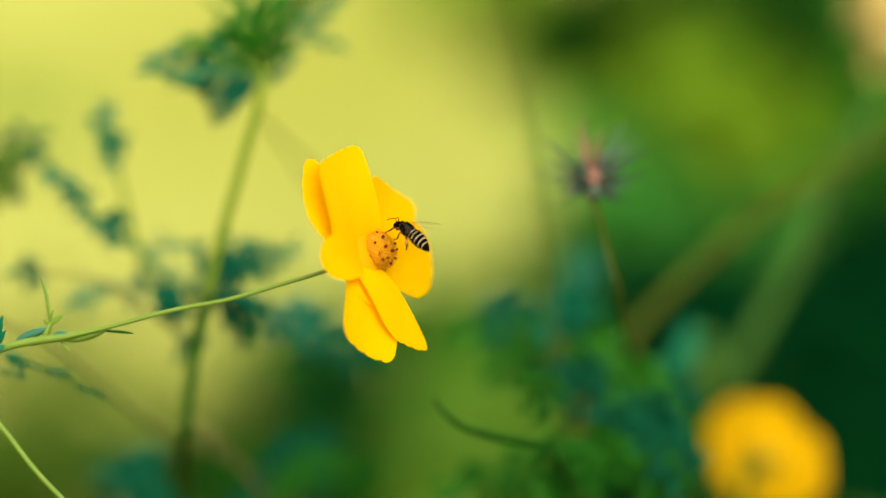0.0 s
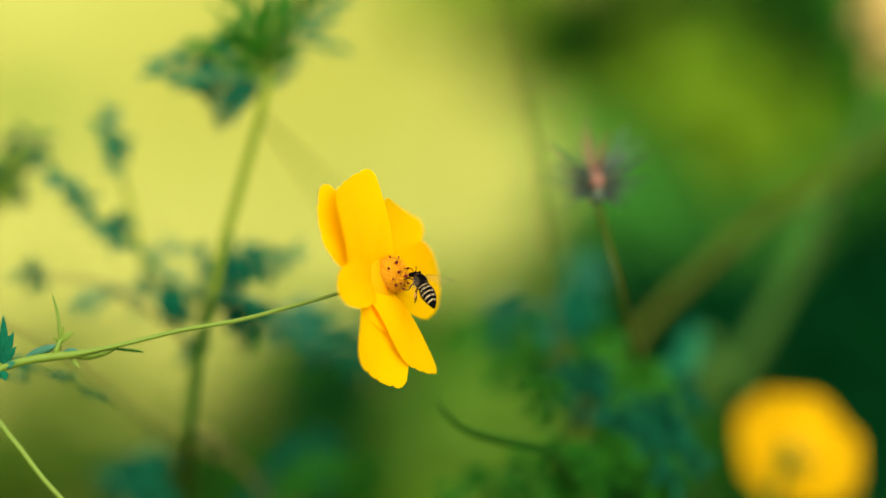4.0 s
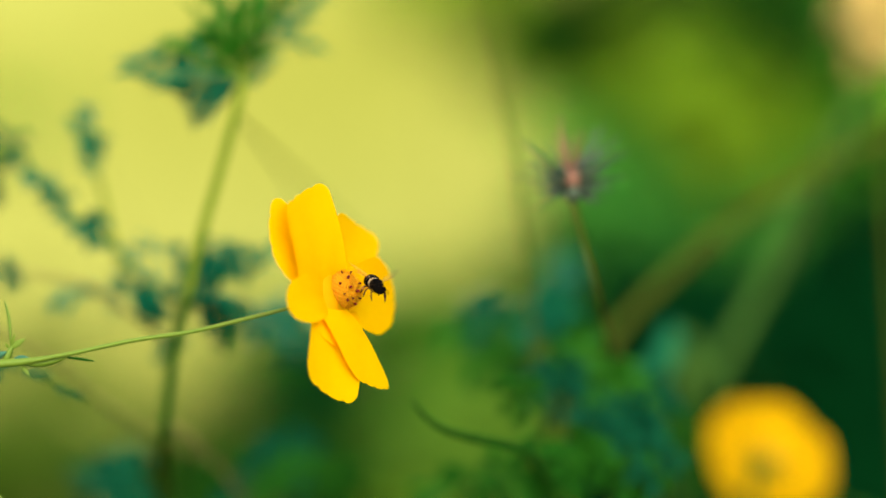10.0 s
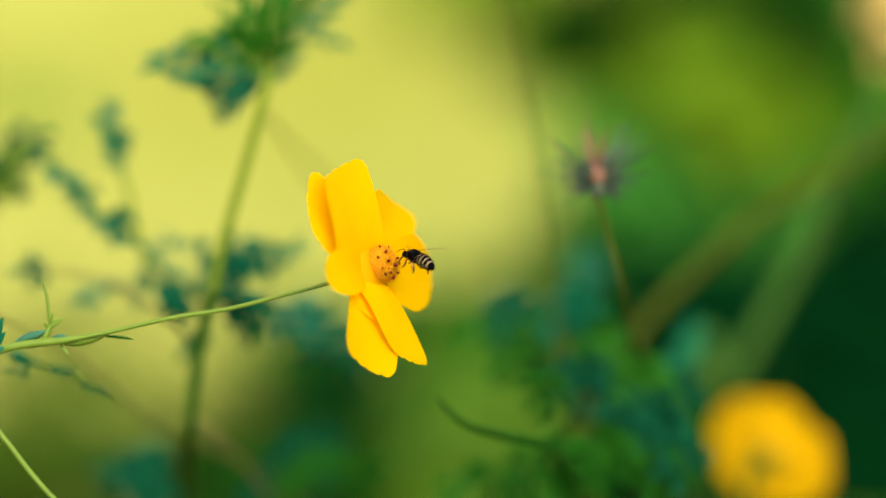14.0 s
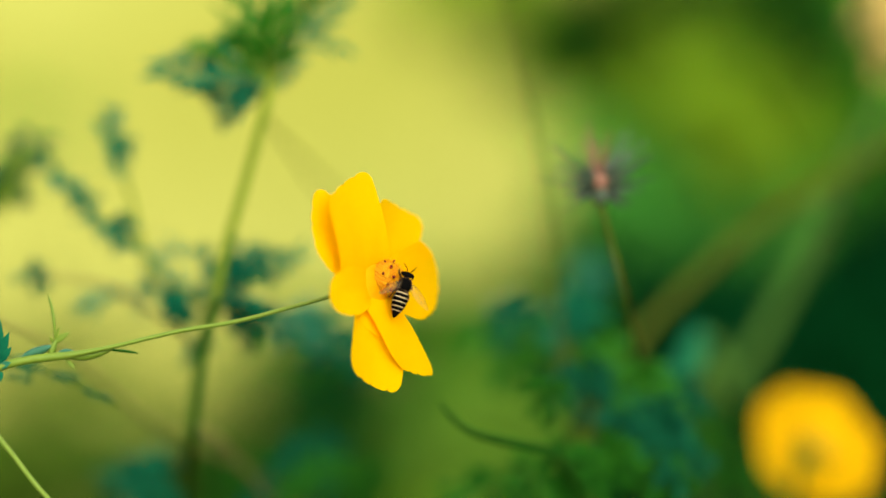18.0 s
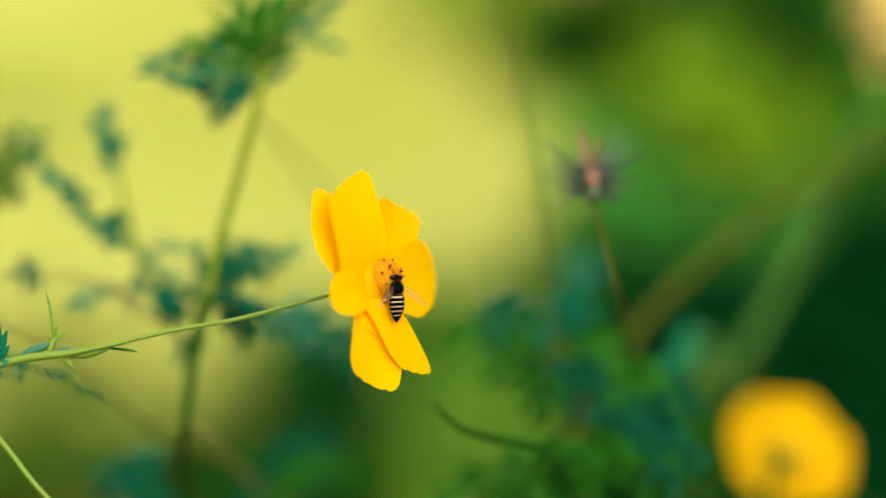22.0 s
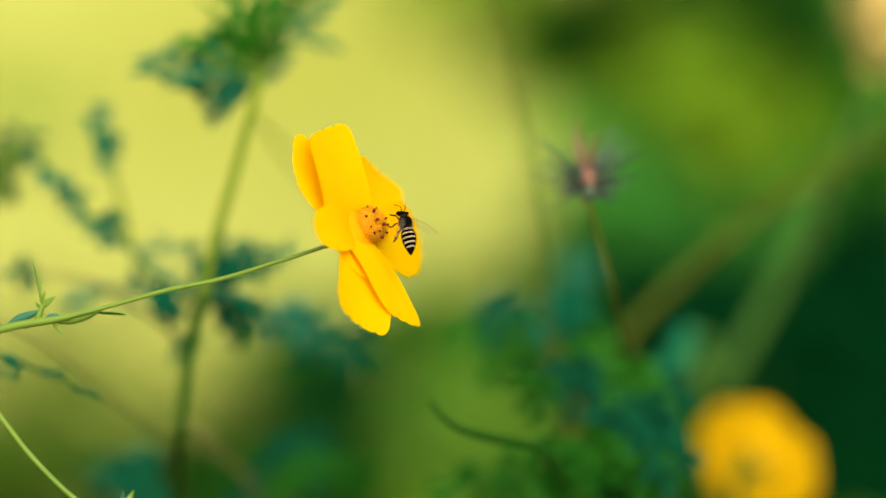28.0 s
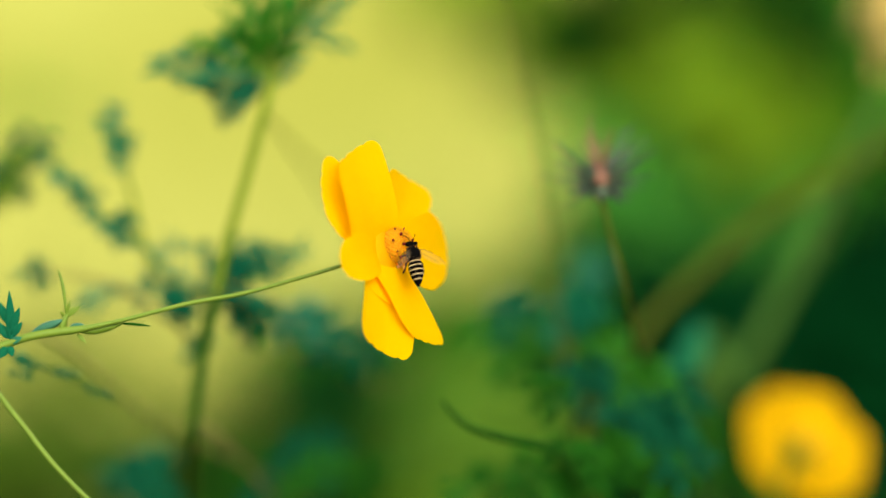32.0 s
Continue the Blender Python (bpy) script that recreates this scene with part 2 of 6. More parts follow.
def bank():
    """A sunlit slope of yellow meadow behind the garden."""
    bm = bmesh.new()
    cols, rows = 40, 24
    grid = []
    for j in range(rows + 1):
        s = j / rows
        row = []
        for i in range(cols + 1):
            x = -9 + 18 * i / cols
            y = 5 + 7 * s
            z = -0.05 + 3.2 * (s * s * (3 - 2 * s)) + 0.12 * noise.noise(Vector((x * 0.8, y * 0.8, 3))) * s
            row.append(bm.verts.new((x, y, z)))
        grid.append(row)
    for a, b in zip(grid, grid[1:]):
        for k in range(cols):
            bm.faces.new((a[k], a[k + 1], b[k + 1], b[k]))
    tagged(part("meadow_bank", bm, BANK), "sunlit slope of pale yellow meadow far behind the flowers", "meadow", kind="structure")


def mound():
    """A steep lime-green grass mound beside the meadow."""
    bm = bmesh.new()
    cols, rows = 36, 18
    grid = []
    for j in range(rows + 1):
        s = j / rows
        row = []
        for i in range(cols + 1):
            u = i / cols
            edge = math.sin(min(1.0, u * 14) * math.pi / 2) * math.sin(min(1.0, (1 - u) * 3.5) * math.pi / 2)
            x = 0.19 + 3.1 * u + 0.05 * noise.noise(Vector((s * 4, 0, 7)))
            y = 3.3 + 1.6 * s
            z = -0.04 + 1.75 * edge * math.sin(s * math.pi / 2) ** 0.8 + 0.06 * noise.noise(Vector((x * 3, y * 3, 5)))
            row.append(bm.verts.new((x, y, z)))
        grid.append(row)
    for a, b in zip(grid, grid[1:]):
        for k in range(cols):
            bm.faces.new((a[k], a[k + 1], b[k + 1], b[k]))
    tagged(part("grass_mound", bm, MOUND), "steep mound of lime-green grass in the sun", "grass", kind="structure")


def crown(parent, centre, size, count, leaf, material, seed, name="crown"):
    """Many separate leaves that fill an uneven cloud."""
    rnd = random.Random(seed)
    bm = bmesh.new()
    c = Vector(centre)
    for _ in range(count):
        v = Vector((rnd.gauss(0, 1), rnd.gauss(0, 1), rnd.gauss(0, 1))).normalized() * rnd.random() ** 0.45
        p = c + Vector((v.x * size[0], v.y * size[1], v.z * size[2]))
        way = Vector((rnd.gauss(0, 1), rnd.gauss(0, 1), rnd.gauss(-0.2, 0.8)))
        face = Vector((rnd.gauss(0.2, 0.6), rnd.gauss(-0.9, 0.5), rnd.gauss(0.6, 0.5)))
        blade(bm, p, way, face, leaf * rnd.uniform(0.7, 1.3), leaf * rnd.uniform(0.4, 0.65), 0.2, 3)
    return part(name, bm, material, parent)


def shrub(label, clouds, seed, category="shrub"):
    """A far shrub: stems from the ground and leaf clouds (centre, half sizes, leaves, leaf length, material)."""
    foot = Vector(clouds[0][0])
    foot.z = 0
    top = thing("shrub", foot, label, category, "shrubs behind the flowers")
    for i, (c, size, count, leaf, material) in enumerate(clouds):
        bm = bmesh.new()
        c = Vector(c)
        tube(bm, (foot + Vector((0.01 * i, 0, 0)), foot.lerp(c, 0.5) + Vector((0.02, 0.02, 0.05)), c), 0.003, 0.0015, 6, 4)
        part("stem", bm, STEM_SHADE, top)
        crown(top, c, size, count, leaf, material, seed + i)
    # the leafy lower growth down to the ground
    rnd = random.Random(seed)
    for i in range(3 if foot.y > 1 else 0):
        c = foot + Vector((rnd.uniform(-0.12, 0.12), rnd.uniform(0, 0.12), 0.10 + 0.13 * i))
        crown(top, c, (0.16 - 0.03 * i, 0.11, 0.10), 260, clouds[0][3] * 1.1, clouds[0][4], seed + 40 + i)
    return top


ground()
bank()
mound()
# part shade comes from leaf colour: dim olive crowns with a lime one
shrub("olive-green shrub, part shade put into its leaf colours", [
    ((0.1148, 1.850, 0.8648), (0.055, 0.05, 0.024), 280, 0.05, FAR_DIM_OLIVE),
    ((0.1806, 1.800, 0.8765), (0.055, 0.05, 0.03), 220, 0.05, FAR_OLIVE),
    ((0.2181, 1.600, 0.8533), (0.016, 0.04, 0.03), 130, 0.05, FAR_DIM_OLIVE),
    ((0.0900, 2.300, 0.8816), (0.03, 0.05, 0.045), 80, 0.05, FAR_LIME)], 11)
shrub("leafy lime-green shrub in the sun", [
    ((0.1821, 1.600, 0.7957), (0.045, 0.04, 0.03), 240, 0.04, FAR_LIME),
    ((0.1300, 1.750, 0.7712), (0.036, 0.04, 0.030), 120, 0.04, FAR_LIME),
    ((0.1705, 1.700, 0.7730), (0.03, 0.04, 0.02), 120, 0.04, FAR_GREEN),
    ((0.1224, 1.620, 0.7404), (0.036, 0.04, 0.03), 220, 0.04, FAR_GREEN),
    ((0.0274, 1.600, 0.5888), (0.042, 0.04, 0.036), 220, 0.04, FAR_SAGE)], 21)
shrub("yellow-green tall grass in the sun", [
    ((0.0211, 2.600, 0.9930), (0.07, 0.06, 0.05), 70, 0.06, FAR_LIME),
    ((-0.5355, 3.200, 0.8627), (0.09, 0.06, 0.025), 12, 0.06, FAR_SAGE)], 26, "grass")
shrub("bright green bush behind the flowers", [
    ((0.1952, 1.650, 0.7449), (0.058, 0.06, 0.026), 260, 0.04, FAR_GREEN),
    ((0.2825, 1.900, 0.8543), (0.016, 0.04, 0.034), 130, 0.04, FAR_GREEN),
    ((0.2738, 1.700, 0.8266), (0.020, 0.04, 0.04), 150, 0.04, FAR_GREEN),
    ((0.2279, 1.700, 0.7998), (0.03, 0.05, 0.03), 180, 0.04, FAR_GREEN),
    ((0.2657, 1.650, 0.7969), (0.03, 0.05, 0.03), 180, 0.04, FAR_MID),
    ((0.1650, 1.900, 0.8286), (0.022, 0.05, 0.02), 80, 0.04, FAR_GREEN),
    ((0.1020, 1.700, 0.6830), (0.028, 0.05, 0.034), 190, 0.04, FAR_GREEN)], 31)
# these crowns get their shade from the near-black leaf colour
shrub("dense dark green bush, shade put into its leaf colour", [
    ((0.1897, 1.700, 0.6621), (0.12, 0.08, 0.045), 420, 0.05, FAR_SHADED),
    ((0.2738, 1.700, 0.6698), (0.10, 0.08, 0.065), 460, 0.05, FAR_SHADED),
    ((0.2623, 1.700, 0.5857), (0.13, 0.08, 0.08), 500, 0.05, FAR_SHADED),
    ((0.1399, 1.700, 0.5780), (0.10, 0.08, 0.08), 500, 0.05, FAR_SHADED),
    ((0.1598, 1.750, 0.6886), (0.03, 0.05, 0.025), 150, 0.05, FAR_DIM_OLIVE),
    ((0.3316, 1.900, 0.7389), (0.07, 0.06, 0.05), 300, 0.05, FAR_SHADED),
    ((0.1600, 1.500, 0.6660), (0.034, 0.04, 0.022), 140, 0.04, FAR_SHADED)], 41)
# shade among these low plants is painted in their leaf colours
shrub("low dark green plants, shade painted in their leaf colours", [
    ((-0.0738, 2.000, 0.5655), (0.075, 0.08, 0.06), 220, 0.05, FAR_SHADED),
    ((-0.1299, 1.900, 0.5124), (0.08, 0.08, 0.05), 320, 0.05, FAR_DIM_OLIVE),
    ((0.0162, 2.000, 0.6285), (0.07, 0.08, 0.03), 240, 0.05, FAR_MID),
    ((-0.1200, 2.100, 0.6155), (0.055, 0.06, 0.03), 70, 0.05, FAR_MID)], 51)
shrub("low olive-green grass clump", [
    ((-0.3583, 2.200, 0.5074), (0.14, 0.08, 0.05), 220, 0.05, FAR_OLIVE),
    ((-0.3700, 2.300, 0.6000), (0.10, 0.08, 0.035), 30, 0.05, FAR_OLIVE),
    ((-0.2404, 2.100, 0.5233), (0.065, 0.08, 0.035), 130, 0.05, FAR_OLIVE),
    ((-0.2042, 2.000, 0.5250), (0.05, 0.06, 0.03), 110, 0.05, FAR_DIM_OLIVE)], 61, "grass")
shrub("pale straw-coloured dry grass tuft", [
    ((0.1385, 0.760, 0.7740), (0.0085, 0.010, 0.016), 180, 0.012, DRY)], 71, "grass")


# ---- the cosmos in bloom ----
def petal_mesh(length, width, cup, twist, lean, dome, claw, seed):
    """A broad petal with shallow grooves along it and a toothed tip; it lies along +x, its face up."""
    rnd = random.Random(seed)
    bm = bmesh.new()
    nu, nv = 16, 28
    notches = [(at + rnd.uniform(-0.08, 0.08), rnd.uniform(0.006, 0.022), rnd.uniform(0.05, 0.09)) for at in (-0.52, -0.05, 0.40)]
    wave = rnd.uniform(0, 6.28)
    grid = []
    for i in range(nu + 1):
        u = i / nu
        half = width / 2 * (claw + (1 - claw) * math.sin(min(1.0, u / 0.68) * math.pi / 2)) * (1 - 0.03 * max(0.0, (u - 0.68) / 0.32) ** 2)
        row = []
        for j in range(nv + 1):
            v = 2 * j / nv - 1
            reach = 1 - dome * v * v - 0.11 * abs(v) ** 8 + lean * v
            for at, deep, wide in notches:
                reach -= deep * math.exp(-((v - at) / wide) ** 2) * u ** 8
            x = length * u * (1 + (reach - 1) * u ** 2)
            z = 0.12 * length * (1 - math.exp(-6 * u)) + (math.tan(radians(cup)) - 0.12) * x + length * 0.02 * math.sin(u * math.pi) * (1 - 0.4 * v * v)
            z += half * 0.10 * v * v + half * v * math.sin(radians(twist)) - 0.003 * width * math.cos(v * 2.5 * math.pi) * math.sin(u * math.pi)
            z += 0.010 * length * math.sin(2.5 * v + wave) * u ** 3
            row.append(bm.verts.new((x + 0.0008, half * v, z)))
        grid.append(row)
    for a, b in zip(grid, grid[1:]):
        for k in range(nv):
            bm.faces.new((a[k], b[k], b[k + 1], a[k + 1]))
    return bm


def flower_frame(axis, twist=0.0):
    """Axes of a flower that faces along axis: petals at 0 degrees point up, then turn towards its far side."""
    axis = Vector(axis).normalized()
    up = (Vector((0, 0, 1)) - axis * axis.z).normalized()
    far = up.cross(axis)
    m = Matrix((up, far, axis)).transposed()
    return (m @ Matrix.Rotation(radians(twist), 3, "Z")).to_4x4()


def bloom(parent, throat, frame_m, petals, material, seed=0, anthers=()):
    """Petals, throat, florets and anthers under a flower head; throat: where they meet, in the head's space."""
    rnd = random.Random(seed)
    base = Matrix.Translation(throat) @ frame_m
    for i, (angle, length, width, cup, twist, lean, dome, claw, aside, back) in enumerate(petals):
        ob = part("petal", petal_mesh(length, width, cup, twist, lean, dome, claw, seed * 50 + i), material, parent, own=True)
        ob.matrix_local = base @ Matrix.Rotation(radians(angle), 4, "Z") @ Matrix.Translation((back, aside, 0.0003 * (i % 2)))
        thick = ob.modifiers.new("thickness", "SOLIDIFY")
        thick.thickness = 0.00015
        thick.use_rim = False
    bm = bmesh.new()
    tube(bm, ((0, 0, 0.0016), (0, 0, 0.0024), (0, 0, 0.0034)), 0.0054, 0.0029, 24, 3)
    part("throat", bm, THROAT, parent, "pale yellow-green throat", own=True).matrix_local = base
    # a dome of tubular florets
    base = base @ Matrix.Translation((0.0006, 0.0005, 0))
    bm = bmesh.new()
    blob(bm, (0, 0, 0.0039), (0, 0, 0.0024), (0.0034, 0, 0), (0, 0.0034, 0), 10, 20)
    for i in range(150):
        c = 1 - 1.2 * (i + 0.5) / 150
        s = math.sqrt(1 - c * c)
        a = i * 2.39996
        tip = Vector((math.cos(a) * s * 0.0034, math.sin(a) * s * 0.0034, 0.0040 + 0.0024 * c)) * rnd.uniform(0.985, 1.015)
        low = Vector((math.cos(a) * s * 0.0016, math.sin(a) * s * 0.0016, 0.0012))
        tube(bm, (low, low.lerp(tip, 0.6), tip), 0.00036, 0.00052, 7, 3)
        for k in range(3):
            b = a + 2.1 * k
            side = Vector((math.cos(b), math.sin(b), 0))
            blade(bm, tip + side * 0.0003, side + Vector((0, 0, 0.8)), (0, 0, 1), 0.0007, 0.0004, 0.1, 2)
    part("disc", bm, DISC, parent, "orange disc of many small florets", own=True).matrix_local = base
    for a, lean, r in anthers:
        out = Vector((math.cos(radians(a)) * math.sin(radians(lean)), math.sin(radians(a)) * math.sin(radians(lean)), math.cos(radians(lean))))
        p = Vector((out.x * 0.0036, out.y * 0.0036, 0.0041 + 0.0027 * out.z))
        bm = bmesh.new()
        side = out.cross(Vector((0.3, 0.5, 0.1))).normalized()
        blob(bm, p + out * r * 0.7, out * r * 1.3, side * r, out.cross(side) * r, 5, 8)
        part("anther", bm, ANTHER, parent, own=True).matrix_local = base


FOOT = Vector((-0.1278, 0.510, 0.7000))
FOOT.z = 0
JOINT = Vector((-0.0240, 0.510, 0.6953))
blossom = thing("cosmos_plant", FOOT, "yellow cosmos flower on a thin arched green stalk, swaying", "flower")


def blooming_cosmos():
    # lower stem, beside the view
    bm = bmesh.new()
    tube(bm, (FOOT, FOOT + Vector((0.004, 0, 0.3)), FOOT + Vector((0.002, 0.002, 0.55)), (-0.1191, 0.512, 0.6679), (-0.1073, 0.511, 0.6739)), 0.0028, 0.0017, 8)
    part("lower_stem", bm, STALK, blossom)
    # the stalk swings about its joint with the flower
    bm = bmesh.new()
    tube(bm, ((0, 0, 0), (-0.0058, 0.0000, -0.0018), (-0.0104, 0.0000, -0.0031), (-0.0173, 0.0000, -0.0051), (-0.0230, 0.0000, -0.0065), (-0.0287, 0.0000, -0.0075), (-0.0333, 0.0000, -0.0084), (-0.0390, 0.0000, -0.0098), (-0.0447, 0.0000, -0.0113), (-0.0504, 0.0000, -0.0126), (-0.0550, 0.0000, -0.0135), (-0.0590, 0.0000, -0.0140), (-0.0630, 0.0000, -0.0146), (-0.0676, 0.0000, -0.0158), (-0.0767, 0.0000, -0.0194), (-0.0882, 0.0000, -0.0250)),
         lambda s: 0.00040 + 0.00007 * min(1, s * 3) + 0.00038 * max(0.0, min(1.0, (s - 0.58) * 8)), 0, 10, 6, 0.05)
    stalk = part("stalk", bm, STALK, blossom, own=True)
    stalk.location = JOINT - FOOT

    def swelling(name, points, material, width, label="", flat=1.0):
        """A spindle-shaped piece on the stalk."""
        bm = bmesh.new()
        tube(bm, points, lambda s: width * (0.12 + 0.88 * math.sin(math.pi * min(1.0, 0.04 + 0.93 * s)) ** 0.8), 0, 9, 5, 0.03, flat)
        return part(name, bm, material, stalk, label, own=True)

    def lobe(name, root, tip, material, width, label="", bend=0.08):
        bm = bmesh.new()
        a, b = Vector(root), Vector(tip)
        blade(bm, a, b - a, (0.2, -1, 0.35), (b - a).length, width, bend, 6, 0.42)
        return part(name, bm, material, stalk, label, own=True)

    swelling("side_bud", ((-0.0554, 0.0011, -0.0139), (-0.0523, 0.0011, -0.0138), (-0.0489, 0.0011, -0.0130), (-0.0460, 0.0011, -0.0120)), STALK, 0.00085)
    # the sheath's blue tone includes its bluish highlight, painted as colour
    swelling("sheath", ((-0.0647, 0.0006, -0.0144), (-0.0625, 0.0006, -0.0133), (-0.0603, 0.0006, -0.0125), (-0.0585, 0.0006, -0.0117)), SHEATH, 0.00090, "blue-green sheath round the node, bluish highlight in its colour")
    swelling("sheath", ((-0.0631, 0.0008, -0.0148), (-0.0611, 0.0008, -0.0146), (-0.0590, 0.0008, -0.0143)), LEAF_DEEP, 0.00060, "dark green base of the sheath")
    swelling("sheath", ((-0.0569, 0.0004, -0.0130), (-0.0555, 0.0004, -0.0128), (-0.0539, 0.0004, -0.0127)), SHEATH, 0.00060, "blue-green sheath round the node, bluish highlight in its colour")
    swelling("node", ((-0.0588, 0.0011, -0.0148), (-0.0586, 0.0011, -0.0133), (-0.0581, 0.0011, -0.0118), (-0.0574, 0.0011, -0.0104)), STALK, 0.00075)
    swelling("bract", ((-0.0579, 0.0011, -0.0100), (-0.0580, 0.0011, -0.0076), (-0.0585, 0.0011, -0.0044), (-0.0594, 0.0011, -0.0013)), STALK, 0.00036)
    swelling("bract", ((-0.0474, 0.0011, -0.0122), (-0.0451, 0.0011, -0.0124), (-0.0428, 0.0011, -0.0126), (-0.0407, 0.0011, -0.0129)), LEAF_DEEP, 0.00030)
    lobe("bract", (-0.0581, 0.0011, -0.0111), (-0.0548, 0.0001, -0.0088), STALK, 0.0014)
    lobe("bract", (-0.0579, 0.0011, -0.0109), (-0.0568, 0.0001, -0.0077), STALK, 0.0007)
    lobe("bract", (-0.0581, 0.0011, -0.0110), (-0.0588, 0.0001, -0.0098), STALK, 0.0006)
    lobe("bract", (-0.0556, 0.0011, -0.0142), (-0.0535, 0.0001, -0.0163), STALK, 0.0009)
    lobe("leaf", (-0.0686, -0.0004, -0.0162), (-0.0688, -0.0014, -0.0058), TEAL, 0.0020, "blue-green leaf lobe at the node")
    lobe("leaf", (-0.0688, -0.0004, -0.0143), (-0.0668, -0.0014, -0.0091), TEAL, 0.0018, "blue-green leaf lobe at the node")
    lobe("leaf", (-0.0686, -0.0004, -0.0151), (-0.0663, -0.0014, -0.0120), TEAL, 0.0016, "blue-green leaf lobe at the node")
    lobe("leaf", (-0.0691, -0.0004, -0.0126), (-0.0711, -0.0014, -0.0077), TEAL, 0.0018, "blue-green leaf lobe at the node")
    lobe("leaf", (-0.0688, -0.0004, -0.0155), (-0.0721, -0.0014, -0.0114), TEAL, 0.0018, "blue-green leaf lobe at the node")
    lobe("leaf", (-0.0686, -0.0004, -0.0162), (-0.0664, -0.0014, -0.0151), TEAL_PALE, 0.0016, "blue-green leaf lobe at the node")
    lobe("leaf", (-0.0689, -0.0004, -0.0169), (-0.0682, -0.0014, -0.0189), TEAL, 0.0016, "blue-green leaf lobe at the node")
    lobe("leaf", (-0.0689, -0.0004, -0.0169), (-0.0714, -0.0014, -0.0194), TEAL, 0.0018, "blue-green leaf lobe at the node")
    # the flower head: the calyx carries petals and disc
    axis = Vector((0.820, -0.500, 0.280)).normalized()
    throat = axis * 0.0105
    neck = Vector((0.00250, -0.00254, 0.00094))
    bm = bmesh.new()
    tube(bm, (neck, neck.lerp(throat, 0.35), neck.lerp(throat, 0.75), throat), lambda s: 0.0005 + 0.0013 * max(0.0, s - 0.25) / 0.75, 0, 12, 4)
    head = part("flower_head", bm, STALK, blossom, own=True)
    head.location = JOINT - FOOT
    for k in range(8):
        bm = bmesh.new()
        fm = flower_frame(axis).to_3x3()
        out = fm @ Vector((math.cos(k * 0.785), math.sin(k * 0.785), 0.25))
        blade(bm, throat * 0.88 - axis * 0.0008, out, axis, 0.0030, 0.0012, 0.1, 4, 0.3)
        part("sepal", bm, STALK, head, own=True)
    bloom(head, throat, flower_frame(axis), PETALS, PETAL, 3, ANTHERS)
    return stalk, head


# angle round the axis, length, width, cup, twist, slant and roundness of the tip, width of the base, its shift aside and outwards; the first stands at the back of the top
PETALS = [(-46.1, 0.0195, 0.0140, -2.5, 6.5, 0.20, 0.03, 0.60, 0.0000, 0.0000), (-8.5, 0.0206, 0.0176, 8.9, 1.6, 0.09, 0.01, 0.98, -0.0044, 0.0000), (42.5, 0.0205, 0.0167, 3.8, -6.0, 0.20, 0.03, 0.60, 0.0000, 0.0000), (91.0, 0.0232, 0.0156, 1.8, -12.0, 0.00, 0.25, 0.50, 0.0000, 0.0000),
          (196.6, 0.0199, 0.0154, -1.6, -5.9, -0.07, 0.03, 0.95, 0.0000, 0.0000), (147.0, 0.0232, 0.0094, 5.3, -4.8, -0.20, 0.05, 0.50, 0.0048, -0.0040), (226.0, 0.0100, 0.0125, 6.0, -2.7, 0.00, 0.12, 0.80, 0.0000, 0.0000), (264.0, 0.0176, 0.0096, 5.9, 1.9, 0.00, 0.20, 0.50, 0.0000, 0.0000)]
# angle round the axis, lean from it, size
ANTHERS = [(-40, 41, 0.00034), (-75, 66, 0.00030), (-95, 30, 0.00036), (-170, 16, 0.00038), (-140, 62, 0.00032), (175, 60, 0.00030), (20, 62, 0.00028), (70, 30, 0.00026),
           (95, 52, 0.00028), (140, 50, 0.00026), (-115, 60, 0.00022), (-155, 44, 0.00022), (-20, 74, 0.00022)]
stalk, flower_head = blooming_cosmos()


